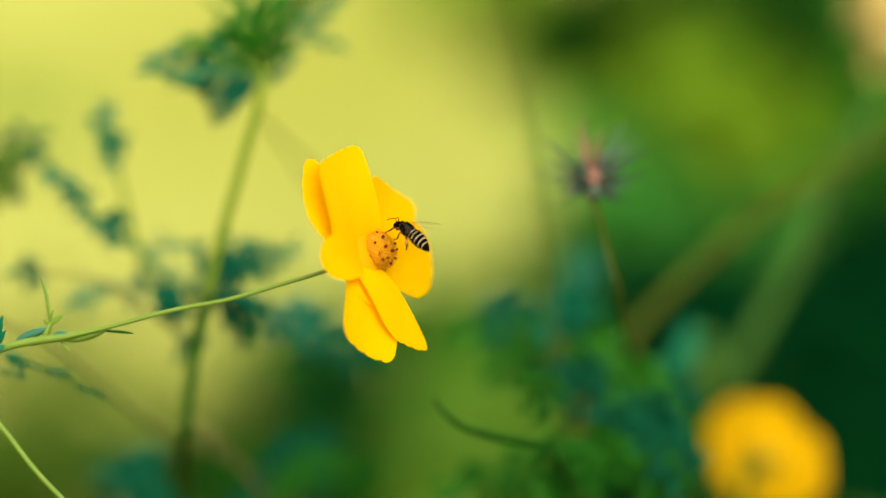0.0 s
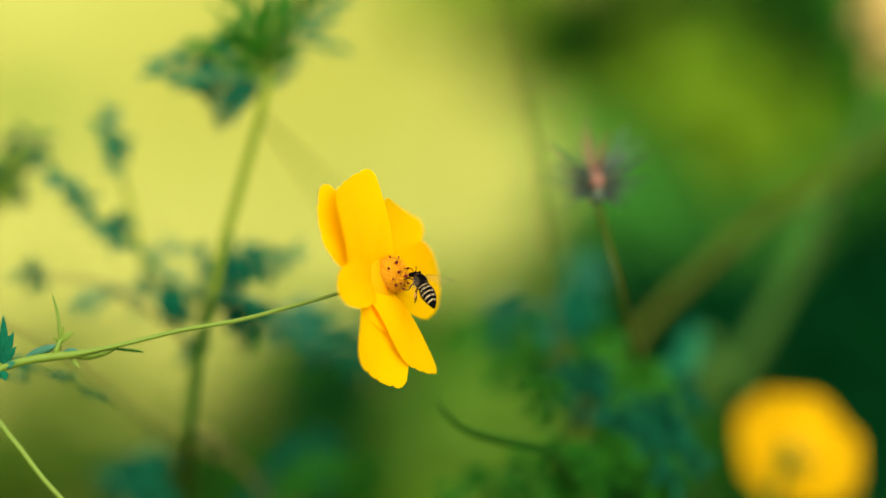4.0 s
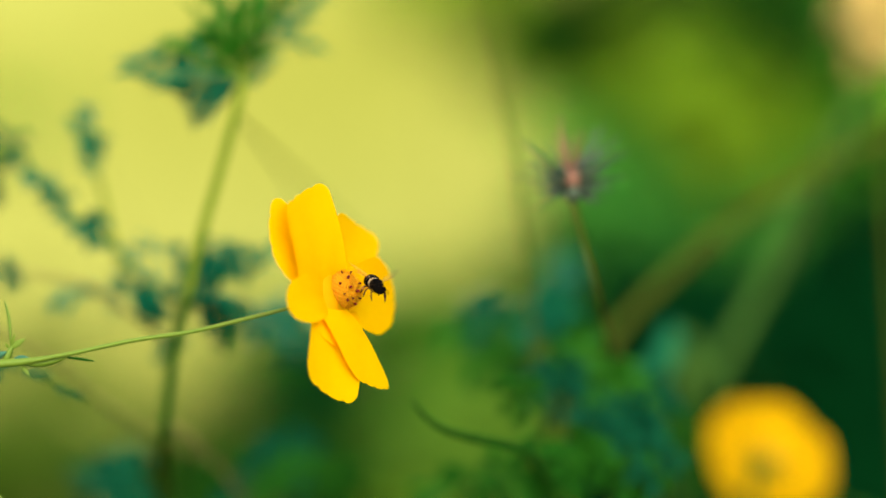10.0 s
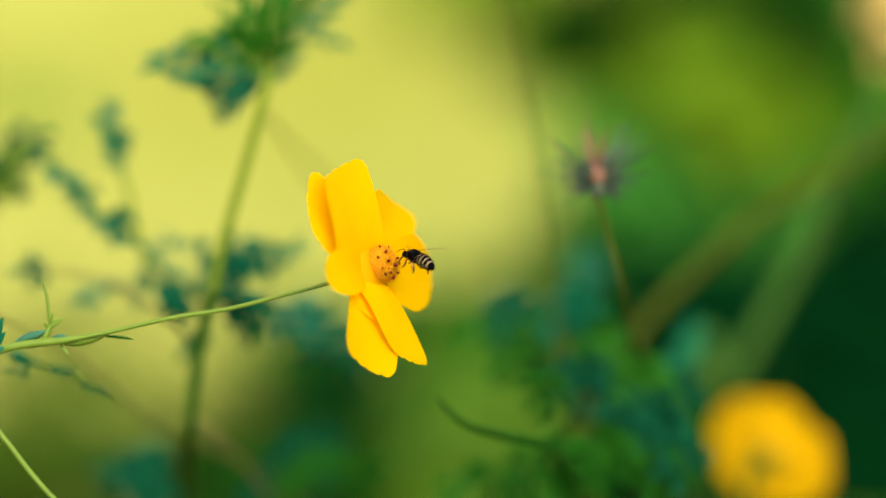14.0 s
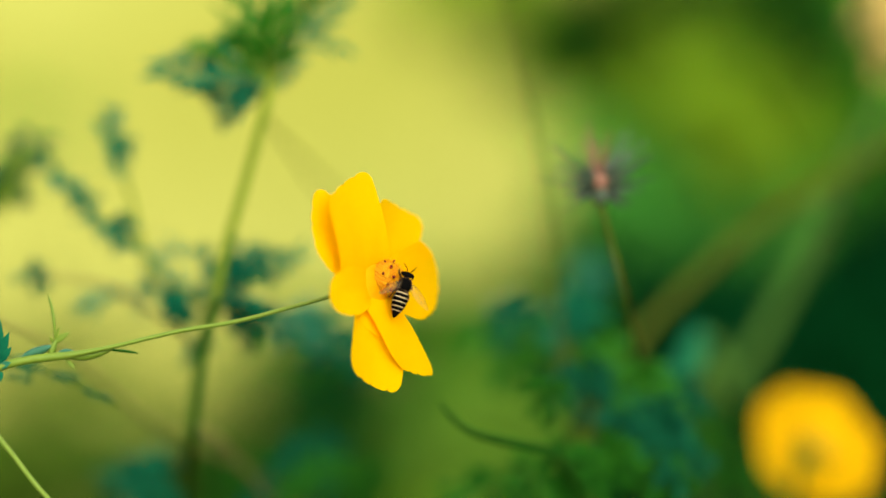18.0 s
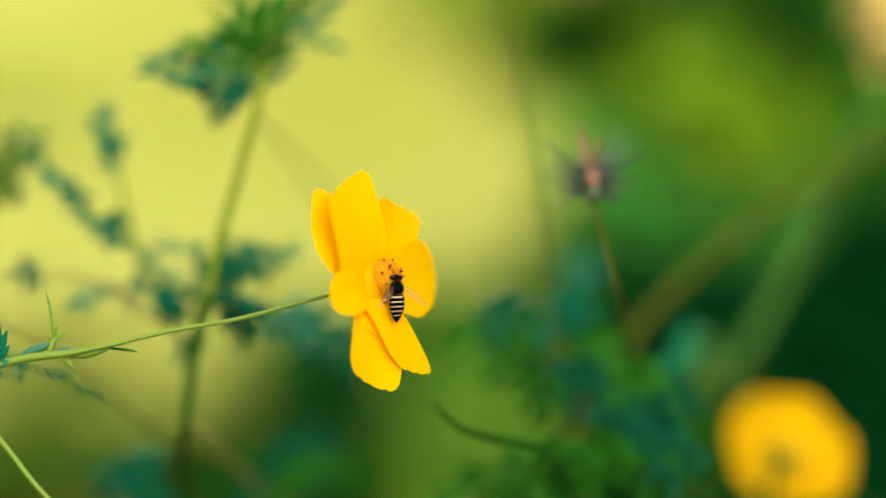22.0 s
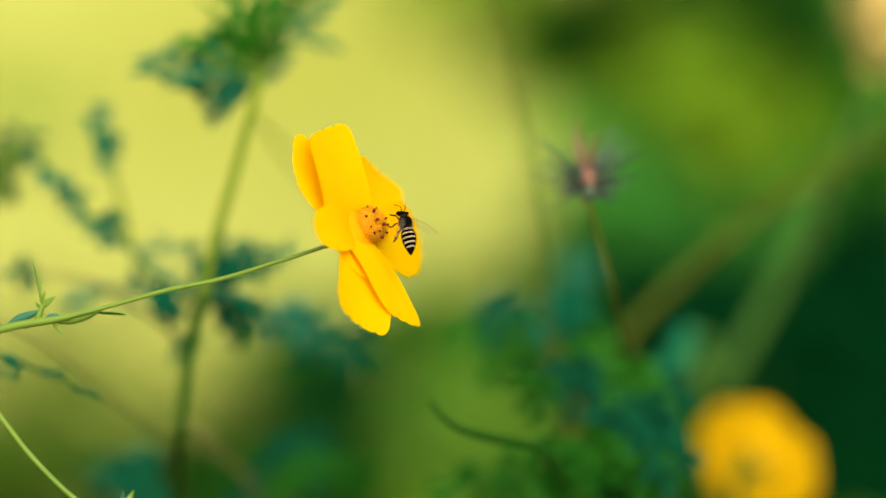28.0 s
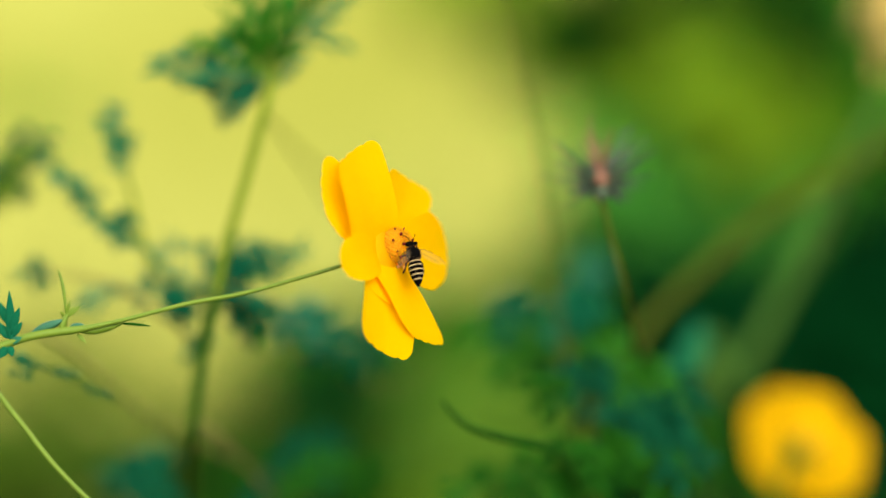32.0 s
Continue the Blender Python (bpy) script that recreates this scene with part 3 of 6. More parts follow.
# ---- the hanging bud of the same plant ----
def bud_stalk():
    pts = [(-0.1073, 0.511, 0.6739), (-0.1005, 0.511, 0.6785), (-0.0953, 0.511, 0.6725), (-0.0901, 0.511, 0.6657), (-0.0878, 0.511, 0.6629), (-0.0836, 0.511, 0.6574), (-0.0792, 0.511, 0.6525), (-0.0739, 0.511, 0.6475), (-0.0677, 0.511, 0.6431), (-0.0648, 0.511, 0.6420)]
    o = Vector(pts[3])
    bm = bmesh.new()
    tube(bm, [Vector(p) - o for p in pts], 0.0006, 0.0005, 10)
    ob = part("bud_stalk", bm, STALK, blossom, own=True)
    ob.location = o - FOOT
    end = Vector(pts[-1]) - o
    bm = bmesh.new()
    blob(bm, end + Vector((0.0006, 0, 0)), (0.0016, 0, 0), (0, 0.0019, 0), (0, 0, 0.0019), 6, 10)
    part("calyx", bm, SHEATH, ob, "blue-green base of the withered flower", own=True)
    rnd = random.Random(12)
    for k in range(11):
        a = 2.399 * k
        r = 0.0017 * math.sqrt((k + 0.5) / 11)
        tip = Vector((rnd.uniform(0.0035, 0.0068), math.cos(a) * (r + 0.0010), math.sin(a) * (r + 0.0010)))
        bm = bmesh.new()
        tube(bm, (end + Vector((0.001, math.cos(a) * r, math.sin(a) * r)), end + Vector((0.003, math.cos(a) * (r + 0.0012), math.sin(a) * (r + 0.0012))), end + tip),
             lambda s: 0.0015 * (0.35 + 0.65 * math.sin(math.pi * min(1.0, 0.15 + 0.8 * s))), 0, 7, 3, 0.12, 0.6)
        part("withered_petal", bm, BUD_PETAL, ob, own=True)
    for k in range(8):
        a = 2 * math.pi * k / 8 + 0.3
        bm = bmesh.new()
        lean = (-0.25, 0.35, 0.1, 0.75)[k % 4]
        blade(bm, end + Vector((0.0008, math.cos(a) * 0.0014, math.sin(a) * 0.0014)), (lean, math.cos(a), math.sin(a)), (0.6, -0.8, 0), 0.0060, 0.0021, -0.12, 5, 0.3)
        part("sepal", bm, STALK if k % 2 else SHEATH, ob, own=True)
    return ob


bud = bud_stalk()


# ---- the second flower, nearer the ground ----
def second_cosmos():
    place = Vector((0.0870, 0.680, 0.6430))
    foot = Vector((place.x + 0.03, place.y + 0.02, 0))
    top = thing("cosmos_plant", foot, "orange-yellow cosmos flower facing the open, swaying on its stem", "flower")
    head_at = place - foot
    axis = Vector((0.34, 0.86, 0.36)).normalized()
    bm = bmesh.new()
    tube(bm, (axis * 0.001, -axis * 0.004, -axis * 0.008, -axis * 0.013 + Vector((-0.001, 0, -0.004)), Vector((-0.006, 0.0, -0.08)), -head_at * 0.5 + Vector((0.01, 0.01, 0)), -head_at),
         lambda s: 0.0018 if s < 0.12 else (0.0009 if s < 0.2 else 0.0009 + 0.0008 * s), 0, 8)
    head = part("flower_head", bm, STEM_GREEN, top, own=True)
    head.location = head_at
    fm = flower_frame(axis).to_3x3()
    for k in range(8):
        bm = bmesh.new()
        out = fm @ Vector((math.cos(k * 0.785 + 0.4), math.sin(k * 0.785 + 0.4), -0.15))
        blade(bm, -axis * 0.0012, out, -axis, 0.0058, 0.0018, 0.1, 4, 0.3)
        part("sepal", bm, STALK, head, own=True)
    ps = [(a, 0.0161 + 0.0010 * math.sin(k * 1.7), 0.0165 + 0.0010 * math.sin(k * 2.9), 6 + 6 * math.sin(k), 8 * math.sin(k * 1.3), 0.03 * math.sin(k * 2.2), 0.06, 0.46, 0, 0) for k, a in enumerate((2, 48, 92, 176, 218, 264, 312))]
    ps.append((134, 0.0156, 0.0150, 4, 0, 0, 0.06, 0.46, 0, 0))
    bloom(head, Vector((0, 0, 0)), flower_frame(axis), ps, PETAL_FAR, 7)
    return top, head


second, second_head = second_cosmos()


# ---- the feathery plant behind the stalk ----
def feathery_plant():
    foot = Vector((-0.0615, 0.587, 0.7000))
    foot.z = 0
    top = thing("cosmos_plant", foot, "tall leafy cosmos with blue-green feathery leaves, out of focus", "plant")
    bm = bmesh.new()
    tube(bm, ((-0.0530, 0.566, 0.6893), (-0.0504, 0.566, 0.7014), (-0.0458, 0.566, 0.7173), (-0.0410, 0.566, 0.7351), (-0.0396, 0.575, 0.7467), (-0.0390, 0.582, 0.7551)), 0.0012, 0.0009, 9)
    part("stem", bm, STEM_OLIVE, top)
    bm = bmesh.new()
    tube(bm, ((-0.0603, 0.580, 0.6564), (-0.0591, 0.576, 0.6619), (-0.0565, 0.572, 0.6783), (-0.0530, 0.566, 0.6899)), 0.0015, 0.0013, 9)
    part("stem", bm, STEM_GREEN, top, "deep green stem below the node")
    # the stem's shade near the ground is put into this darker olive
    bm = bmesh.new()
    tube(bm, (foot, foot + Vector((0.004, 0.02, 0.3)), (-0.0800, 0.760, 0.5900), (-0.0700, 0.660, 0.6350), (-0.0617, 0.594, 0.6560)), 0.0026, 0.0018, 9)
    part("lower_stem", bm, STEM_SHADE, top, "dark olive lower stem, shade put into its colour")
    for pts, r in ((((-0.0553, 0.588, 0.6882), (-0.0636, 0.584, 0.6923), (-0.0683, 0.582, 0.6962), (-0.0728, 0.582, 0.7021)), 0.0008),
                   (((-0.0712, 0.582, 0.7001), (-0.0730, 0.584, 0.7080), (-0.0763, 0.586, 0.7186), (-0.0819, 0.588, 0.7299)), 0.0006),
                   (((-0.0728, 0.582, 0.7021), (-0.0804, 0.582, 0.7073), (-0.0869, 0.582, 0.7132), (-0.0931, 0.584, 0.7198)), 0.0006),
                   (((-0.0581, 0.588, 0.6776), (-0.0647, 0.582, 0.6831), (-0.0791, 0.582, 0.6923), (-0.0974, 0.582, 0.6952)), 0.0005),
                   (((-0.0607, 0.588, 0.6598), (-0.0548, 0.588, 0.6565), (-0.0478, 0.600, 0.6468), (-0.0417, 0.610, 0.6370)), 0.0005)):
        bm = bmesh.new()
        tube(bm, pts, r * 1.3, r * 0.7, 6)
        part("branch", bm, STEM_OLIVE if r > 0.00055 else STEM_BROWN, top)
    made = []

    def frond(pts, material, lobe, width, pairs):
        i = len(made)
        made.append(feather("leaf", top, pts, material, lobe, width, pairs, (0.1 * math.sin(i), -1, 0.4), 100 + i))

    # rosette teals are lightened in colour to offset shade from the leaves above
    frond(((-0.0413, 0.570, 0.7373), (-0.0478, 0.568, 0.7372), (-0.0554, 0.568, 0.7400), (-0.0646, 0.570, 0.7424)), TEAL_MID, 0.0065, 0.0026, 8)
    frond(((-0.0413, 0.570, 0.7373), (-0.0467, 0.570, 0.7360), (-0.0533, 0.572, 0.7374), (-0.0612, 0.574, 0.7391)), TEAL_MID, 0.0055, 0.0022, 8)
    frond(((-0.0409, 0.570, 0.7373), (-0.0455, 0.572, 0.7362), (-0.0496, 0.574, 0.7337), (-0.0517, 0.576, 0.7319)), TEAL_PALE, 0.0045, 0.0022, 6)
    frond(((-0.0408, 0.570, 0.7379), (-0.0441, 0.570, 0.7373), (-0.0481, 0.572, 0.7349), (-0.0532, 0.574, 0.7356)), TEAL_PALE, 0.005, 0.0022, 6)
    frond(((-0.0405, 0.570, 0.7386), (-0.0438, 0.566, 0.7434), (-0.0470, 0.566, 0.7485), (-0.0491, 0.568, 0.7589)), LEAF, 0.007, 0.0026, 9)
    frond(((-0.0403, 0.570, 0.7399), (-0.0424, 0.564, 0.7458), (-0.0436, 0.564, 0.7509), (-0.0432, 0.566, 0.7600)), LEAF, 0.007, 0.0026, 9)
    frond(((-0.0403, 0.570, 0.7399), (-0.0398, 0.564, 0.7458), (-0.0392, 0.564, 0.7521), (-0.0374, 0.566, 0.7612)), LEAF, 0.007, 0.0026, 9)
    frond(((-0.0405, 0.570, 0.7386), (-0.0451, 0.566, 0.7421), (-0.0495, 0.566, 0.7453), (-0.0563, 0.570, 0.7476)), LEAF, 0.006, 0.0024, 8)
    frond(((-0.0403, 0.570, 0.7392), (-0.0451, 0.566, 0.7402), (-0.0502, 0.566, 0.7421), (-0.0580, 0.568, 0.7436)), TEAL_MID, 0.006, 0.0024, 8)
    frond(((-0.0403, 0.570, 0.7399), (-0.0369, 0.578, 0.7450), (-0.0319, 0.582, 0.7486), (-0.0262, 0.586, 0.7482)), TEAL_MID, 0.005, 0.0020, 6)
    frond(((-0.0397, 0.570, 0.7437), (-0.0356, 0.578, 0.7495), (-0.0313, 0.582, 0.7538), (-0.0268, 0.584, 0.7573)), TEAL_MID, 0.006, 0.0026, 7)
    frond(((-0.0397, 0.570, 0.7437), (-0.0367, 0.574, 0.7505), (-0.0343, 0.578, 0.7560), (-0.0318, 0.580, 0.7614)), LEAF_DEEP, 0.007, 0.0026, 8)
    frond(((-0.0408, 0.570, 0.7373), (-0.0392, 0.574, 0.7389), (-0.0382, 0.578, 0.7404), (-0.0364, 0.580, 0.7419)), TEAL_MID, 0.004, 0.0022, 4)
    frond(((-0.0525, 0.572, 0.6924), (-0.0502, 0.574, 0.6956), (-0.0472, 0.576, 0.6982), (-0.0441, 0.578, 0.7001)), TEAL, 0.0040, 0.0018, 6)
    frond(((-0.0525, 0.572, 0.6924), (-0.0472, 0.576, 0.6962), (-0.0421, 0.578, 0.6978), (-0.0351, 0.580, 0.6993)), TEAL_MID, 0.0045, 0.0020, 8)
    frond(((-0.0525, 0.572, 0.6918), (-0.0485, 0.576, 0.6937), (-0.0447, 0.578, 0.6952), (-0.0397, 0.580, 0.6960)), TEAL, 0.0035, 0.0018, 6)
    frond(((-0.0533, 0.572, 0.6905), (-0.0545, 0.574, 0.6937), (-0.0552, 0.576, 0.6969), (-0.0564, 0.578, 0.7001)), TEAL, 0.0035, 0.0016, 6)
    frond(((-0.0533, 0.572, 0.6905), (-0.0513, 0.572, 0.6950), (-0.0504, 0.572, 0.6982), (-0.0496, 0.574, 0.7014)), TEAL, 0.0035, 0.0018, 6)
    frond(((-0.0539, 0.572, 0.6885), (-0.0575, 0.576, 0.6911), (-0.0610, 0.578, 0.6936), (-0.0651, 0.580, 0.6949)), TEAL_PALE, 0.0035, 0.0014, 6)
    frond(((-0.0539, 0.572, 0.6885), (-0.0515, 0.574, 0.6898), (-0.0485, 0.576, 0.6898), (-0.0447, 0.578, 0.6887)), TEAL, 0.0040, 0.0022, 5)
    frond(((-0.0697, 0.580, 0.6991), (-0.0742, 0.580, 0.7021), (-0.0775, 0.580, 0.7047), (-0.0821, 0.580, 0.7073)), TEAL, 0.0035, 0.0020, 5)
    frond(((-0.0794, 0.580, 0.7060), (-0.0834, 0.580, 0.7095), (-0.0879, 0.580, 0.7145), (-0.0935, 0.582, 0.7200)), TEAL, 0.0040, 0.0018, 6)
    frond(((-0.0751, 0.584, 0.7159), (-0.0770, 0.584, 0.7205), (-0.0788, 0.584, 0.7251), (-0.0819, 0.588, 0.7299)), TEAL_MID, 0.0034, 0.0022, 5)
    frond(((-0.0575, 0.582, 0.6844), (-0.0603, 0.580, 0.6871), (-0.0638, 0.580, 0.6897), (-0.0690, 0.580, 0.6917)), TEAL_DEEP, 0.0038, 0.0022, 5)
    # pale leaf added as a painted bluish highlight on the leaves here
    frond(((-0.0491, 0.600, 0.6866), (-0.0427, 0.605, 0.6858), (-0.0362, 0.610, 0.6830), (-0.0310, 0.615, 0.6808)), TEAL_PALE, 0.0040, 0.0026, 4)
    frond(((-0.0964, 0.592, 0.7228), (-0.1004, 0.592, 0.7214), (-0.1037, 0.592, 0.7174), (-0.1071, 0.592, 0.7121)), FAR_OLIVE, 0.007, 0.0030, 5)
    frond(((-0.0574, 0.588, 0.6962), (-0.0614, 0.588, 0.7001), (-0.0640, 0.588, 0.7012), (-0.0680, 0.588, 0.7001)), TEAL_PALE, 0.004, 0.0018, 3)
    frond(((-0.0587, 0.588, 0.6763), (-0.0598, 0.586, 0.6767), (-0.0609, 0.586, 0.6757)), TEAL, 0.003, 0.0022, 2)
    frond(((-0.0764, 0.582, 0.6923), (-0.0804, 0.582, 0.6897), (-0.0843, 0.582, 0.6883)), TEAL_PALE, 0.004, 0.0020, 3)
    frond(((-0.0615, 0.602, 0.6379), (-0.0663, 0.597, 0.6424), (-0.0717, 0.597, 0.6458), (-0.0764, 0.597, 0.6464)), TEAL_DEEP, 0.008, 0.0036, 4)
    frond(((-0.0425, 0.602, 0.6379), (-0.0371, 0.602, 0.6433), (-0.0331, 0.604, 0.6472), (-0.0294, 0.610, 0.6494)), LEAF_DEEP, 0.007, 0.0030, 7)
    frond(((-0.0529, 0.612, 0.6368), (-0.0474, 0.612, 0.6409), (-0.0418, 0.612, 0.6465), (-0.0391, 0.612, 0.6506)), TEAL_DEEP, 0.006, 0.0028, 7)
    # a thin brown branch and a leafy twig just behind the bud stalk
    bm = bmesh.new()
    tube(bm, ((-0.0987, 0.545, 0.6854), (-0.0921, 0.563, 0.6808), (-0.0855, 0.581, 0.6747), (-0.0741, 0.599, 0.6619), (-0.0633, 0.617, 0.6535), (-0.0516, 0.635, 0.6455), (-0.0376, 0.653, 0.6326)), 0.00034, 0.00055, 7)
    part("branch", bm, STEM_BROWN, top)
    bm = bmesh.new()
    tube(bm, ((-0.0981, 0.545, 0.6791), (-0.0923, 0.545, 0.6760), (-0.0840, 0.545, 0.6729), (-0.0767, 0.545, 0.6693), (-0.0720, 0.545, 0.6668)), 0.0003, 0.0002, 6)
    part("branch", bm, STEM_GREEN, top)
    frond(((-0.0959, 0.543, 0.6772), (-0.0929, 0.543, 0.6762), (-0.0888, 0.543, 0.6748)), TEAL_DEEP, 0.0016, 0.0016, 4)
    frond(((-0.0941, 0.543, 0.6779), (-0.0930, 0.543, 0.6767), (-0.0915, 0.543, 0.6745)), TEAL, 0.0014, 0.0014, 3)
    frond(((-0.0871, 0.543, 0.6739), (-0.0843, 0.543, 0.6733), (-0.0810, 0.543, 0.6729)), TEAL_DEEP, 0.0014, 0.0015, 4)
    frond(((-0.0800, 0.543, 0.6711), (-0.0776, 0.543, 0.6696), (-0.0739, 0.543, 0.6684)), TEAL_DEEP, 0.0013, 0.0012, 3)
    frond(((-0.0898, 0.543, 0.6718), (-0.0920, 0.543, 0.6728), (-0.0953, 0.543, 0.6733)), TEAL_DEEP, 0.0013, 0.0013, 3)
    clump(top, (-0.0763, 0.586, 0.7248), 0.0030, TEAL, 5, 500, 0.45, 0.0022)
    clump(top, (-0.0793, 0.590, 0.7321), 0.0027, TEAL_PALE, 4, 501, 0.45, 0.0014)
    clump(top, (-0.0842, 0.582, 0.7115), 0.0034, TEAL, 4, 502, 0.45, 0.0022)
    clump(top, (-0.0879, 0.582, 0.7160), 0.0032, TEAL_PALE, 4, 503, 0.45, 0.0014)
    clump(top, (-0.0765, 0.580, 0.7055), 0.0034, TEAL, 6, 504, 0.45, 0.0022)
    clump(top, (-0.0698, 0.584, 0.6976), 0.0036, TEAL_PALE, 4, 505, 0.45, 0.0012)
    clump(top, (-0.0973, 0.586, 0.6953), 0.0032, TEAL, 5, 506, 0.45, 0.0020)
    clump(top, (-0.1046, 0.600, 0.7202), 0.0062, TEAL_DEEP, 5, 507, 0.45, 0.0024)
    clump(top, (-0.0990, 0.600, 0.7254), 0.0050, TEAL_DEEP, 4, 508, 0.45, 0.0018)
    clump(top, (-0.0633, 0.576, 0.6887), 0.0030, TEAL, 8, 509, 0.45, 0.0024)
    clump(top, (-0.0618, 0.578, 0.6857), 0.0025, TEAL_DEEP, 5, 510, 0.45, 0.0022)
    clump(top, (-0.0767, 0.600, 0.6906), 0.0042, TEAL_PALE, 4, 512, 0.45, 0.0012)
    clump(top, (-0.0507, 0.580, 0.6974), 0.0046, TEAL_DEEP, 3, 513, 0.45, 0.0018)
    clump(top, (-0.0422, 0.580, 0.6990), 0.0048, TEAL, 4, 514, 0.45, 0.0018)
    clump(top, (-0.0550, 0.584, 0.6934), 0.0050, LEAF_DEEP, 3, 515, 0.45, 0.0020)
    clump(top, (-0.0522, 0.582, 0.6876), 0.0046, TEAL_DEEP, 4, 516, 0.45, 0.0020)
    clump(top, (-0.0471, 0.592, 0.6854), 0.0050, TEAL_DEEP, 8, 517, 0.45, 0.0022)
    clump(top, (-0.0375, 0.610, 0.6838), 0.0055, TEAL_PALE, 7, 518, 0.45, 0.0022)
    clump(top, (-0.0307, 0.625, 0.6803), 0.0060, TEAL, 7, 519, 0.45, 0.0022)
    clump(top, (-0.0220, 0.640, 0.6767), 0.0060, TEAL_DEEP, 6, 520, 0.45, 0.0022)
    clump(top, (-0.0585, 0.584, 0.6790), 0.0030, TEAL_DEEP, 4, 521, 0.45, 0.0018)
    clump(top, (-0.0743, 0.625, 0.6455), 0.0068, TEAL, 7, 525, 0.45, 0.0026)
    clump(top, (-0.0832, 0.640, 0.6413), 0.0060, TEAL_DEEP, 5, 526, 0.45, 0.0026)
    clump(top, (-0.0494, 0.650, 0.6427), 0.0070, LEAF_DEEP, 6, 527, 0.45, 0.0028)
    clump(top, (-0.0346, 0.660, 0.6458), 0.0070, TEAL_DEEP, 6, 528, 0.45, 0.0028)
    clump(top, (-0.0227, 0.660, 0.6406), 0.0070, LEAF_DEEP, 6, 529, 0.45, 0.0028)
    bm = bmesh.new()
    tube(bm, ((-0.0429, 0.575, 0.7317), (-0.0393, 0.640, 0.7252), (-0.0336, 0.720, 0.7162), (-0.0256, 0.800, 0.7036)), 0.0004, 0.0008, 7)
    part("branch", bm, STEM_OLIVE, top)


feathery_plant()


# ---- plants on the other side ----
def seed_plant():
    foot = Vector((0.0534, 0.860, 0.7000))
    foot.z = 0
    top = thing("seed_head_plant", foot, "dried cosmos seed head with dark awns on thin stem", "plant")
    bm = bmesh.new()
    tube(bm, (foot, foot + Vector((0.002, 0.004, 0.4)), (0.0584, 0.740, 0.6236), (0.0518, 0.670, 0.6519), (0.0443, 0.600, 0.6758), (0.0388, 0.556, 0.6902), (0.0349, 0.549, 0.7028), (0.0326, 0.546, 0.7118)), 0.0010, 0.0006, 8)
    part("stem", bm, STEM_SHADE, top)
    c = Vector((0.0326, 0.546, 0.7152))
    bm = bmesh.new()
    blob(bm, c + Vector((0, 0, 0.0004)), (0, 0, 0.0027), (0.0021, 0, 0), (0, 0.0021, 0))
    part("seed_core", bm, SEED, top, "pinkish-brown core of the seed head")
    bm = bmesh.new()
    blob(bm, c - Vector((0, 0, 0.0028)), (0, 0, 0.0022), (0.0020, 0, 0), (0, 0.0020, 0))
    part("seed_base", bm, AWN, top, "dark withered base under the seeds")
    rnd = random.Random(5)
    for k in range(46):
        a = radians(-35 + 250 * k / 45) + rnd.uniform(-0.07, 0.07)
        long = rnd.uniform(0.0060, 0.0120) * (1.05 if math.sin(a) > 0 else 0.8)
        d = Vector((math.cos(a), rnd.uniform(-0.8, 0.8), math.sin(a))).normalized()
        bm = bmesh.new()
        p = c + Vector((d.x * 0.0016, d.y * 0.0016, d.z * 0.0018))
        tube(bm, (p, p + d * long * 0.5, p + d * long + Vector((0, 0, 0.0005))), 0.00042, 0.00010, 5, 3)
        part("awn", bm, AWN_PALE if 0.7 < a < 1.35 and k % 2 else (SEED if 1.35 < a < 2.1 else AWN), top)
    for k in range(9):
        a = radians(-30 + 27 * k)
        d = Vector((math.cos(a), 0.5 * math.sin(k * 2.1), math.sin(a) * 0.45 - 0.18)).normalized()
        bm = bmesh.new()
        blade(bm, c - Vector((0, 0, 0.0022)), d, (0, -0.6, 0.8), 0.0062, 0.0018, 0.15, 4, 0.35)
        part("bract", bm, AWN, top, "dark withered bract")
    clump(top, (0.0389, 0.700, 0.6953), 0.0046, TEAL_PALE, 8, 600, 0.42, 0.0030)
    clump(top, (0.0297, 0.608, 0.6850), 0.0067, TEAL, 10, 602, 0.42, 0.0025)
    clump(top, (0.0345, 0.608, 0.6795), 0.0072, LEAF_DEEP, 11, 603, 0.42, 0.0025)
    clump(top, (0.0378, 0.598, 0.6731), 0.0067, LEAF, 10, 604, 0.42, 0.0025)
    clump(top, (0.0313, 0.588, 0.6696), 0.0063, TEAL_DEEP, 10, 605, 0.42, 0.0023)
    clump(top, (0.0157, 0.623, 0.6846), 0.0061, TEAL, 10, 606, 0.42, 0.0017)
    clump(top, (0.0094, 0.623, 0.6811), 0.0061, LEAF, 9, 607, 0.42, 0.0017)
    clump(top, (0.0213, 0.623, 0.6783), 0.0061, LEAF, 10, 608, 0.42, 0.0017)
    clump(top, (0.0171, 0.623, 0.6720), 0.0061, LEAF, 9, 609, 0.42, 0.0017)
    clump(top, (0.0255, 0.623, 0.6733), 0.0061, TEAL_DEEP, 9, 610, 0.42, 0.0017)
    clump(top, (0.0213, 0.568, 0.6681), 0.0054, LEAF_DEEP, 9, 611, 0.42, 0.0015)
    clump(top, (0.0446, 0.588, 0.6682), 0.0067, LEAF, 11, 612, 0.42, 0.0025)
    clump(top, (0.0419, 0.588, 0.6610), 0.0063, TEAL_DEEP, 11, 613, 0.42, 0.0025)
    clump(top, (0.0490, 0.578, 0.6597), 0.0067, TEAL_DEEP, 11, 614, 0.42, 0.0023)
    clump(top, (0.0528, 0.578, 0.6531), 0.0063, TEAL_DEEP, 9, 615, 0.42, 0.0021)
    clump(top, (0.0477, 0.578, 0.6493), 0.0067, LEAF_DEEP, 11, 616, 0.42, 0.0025)
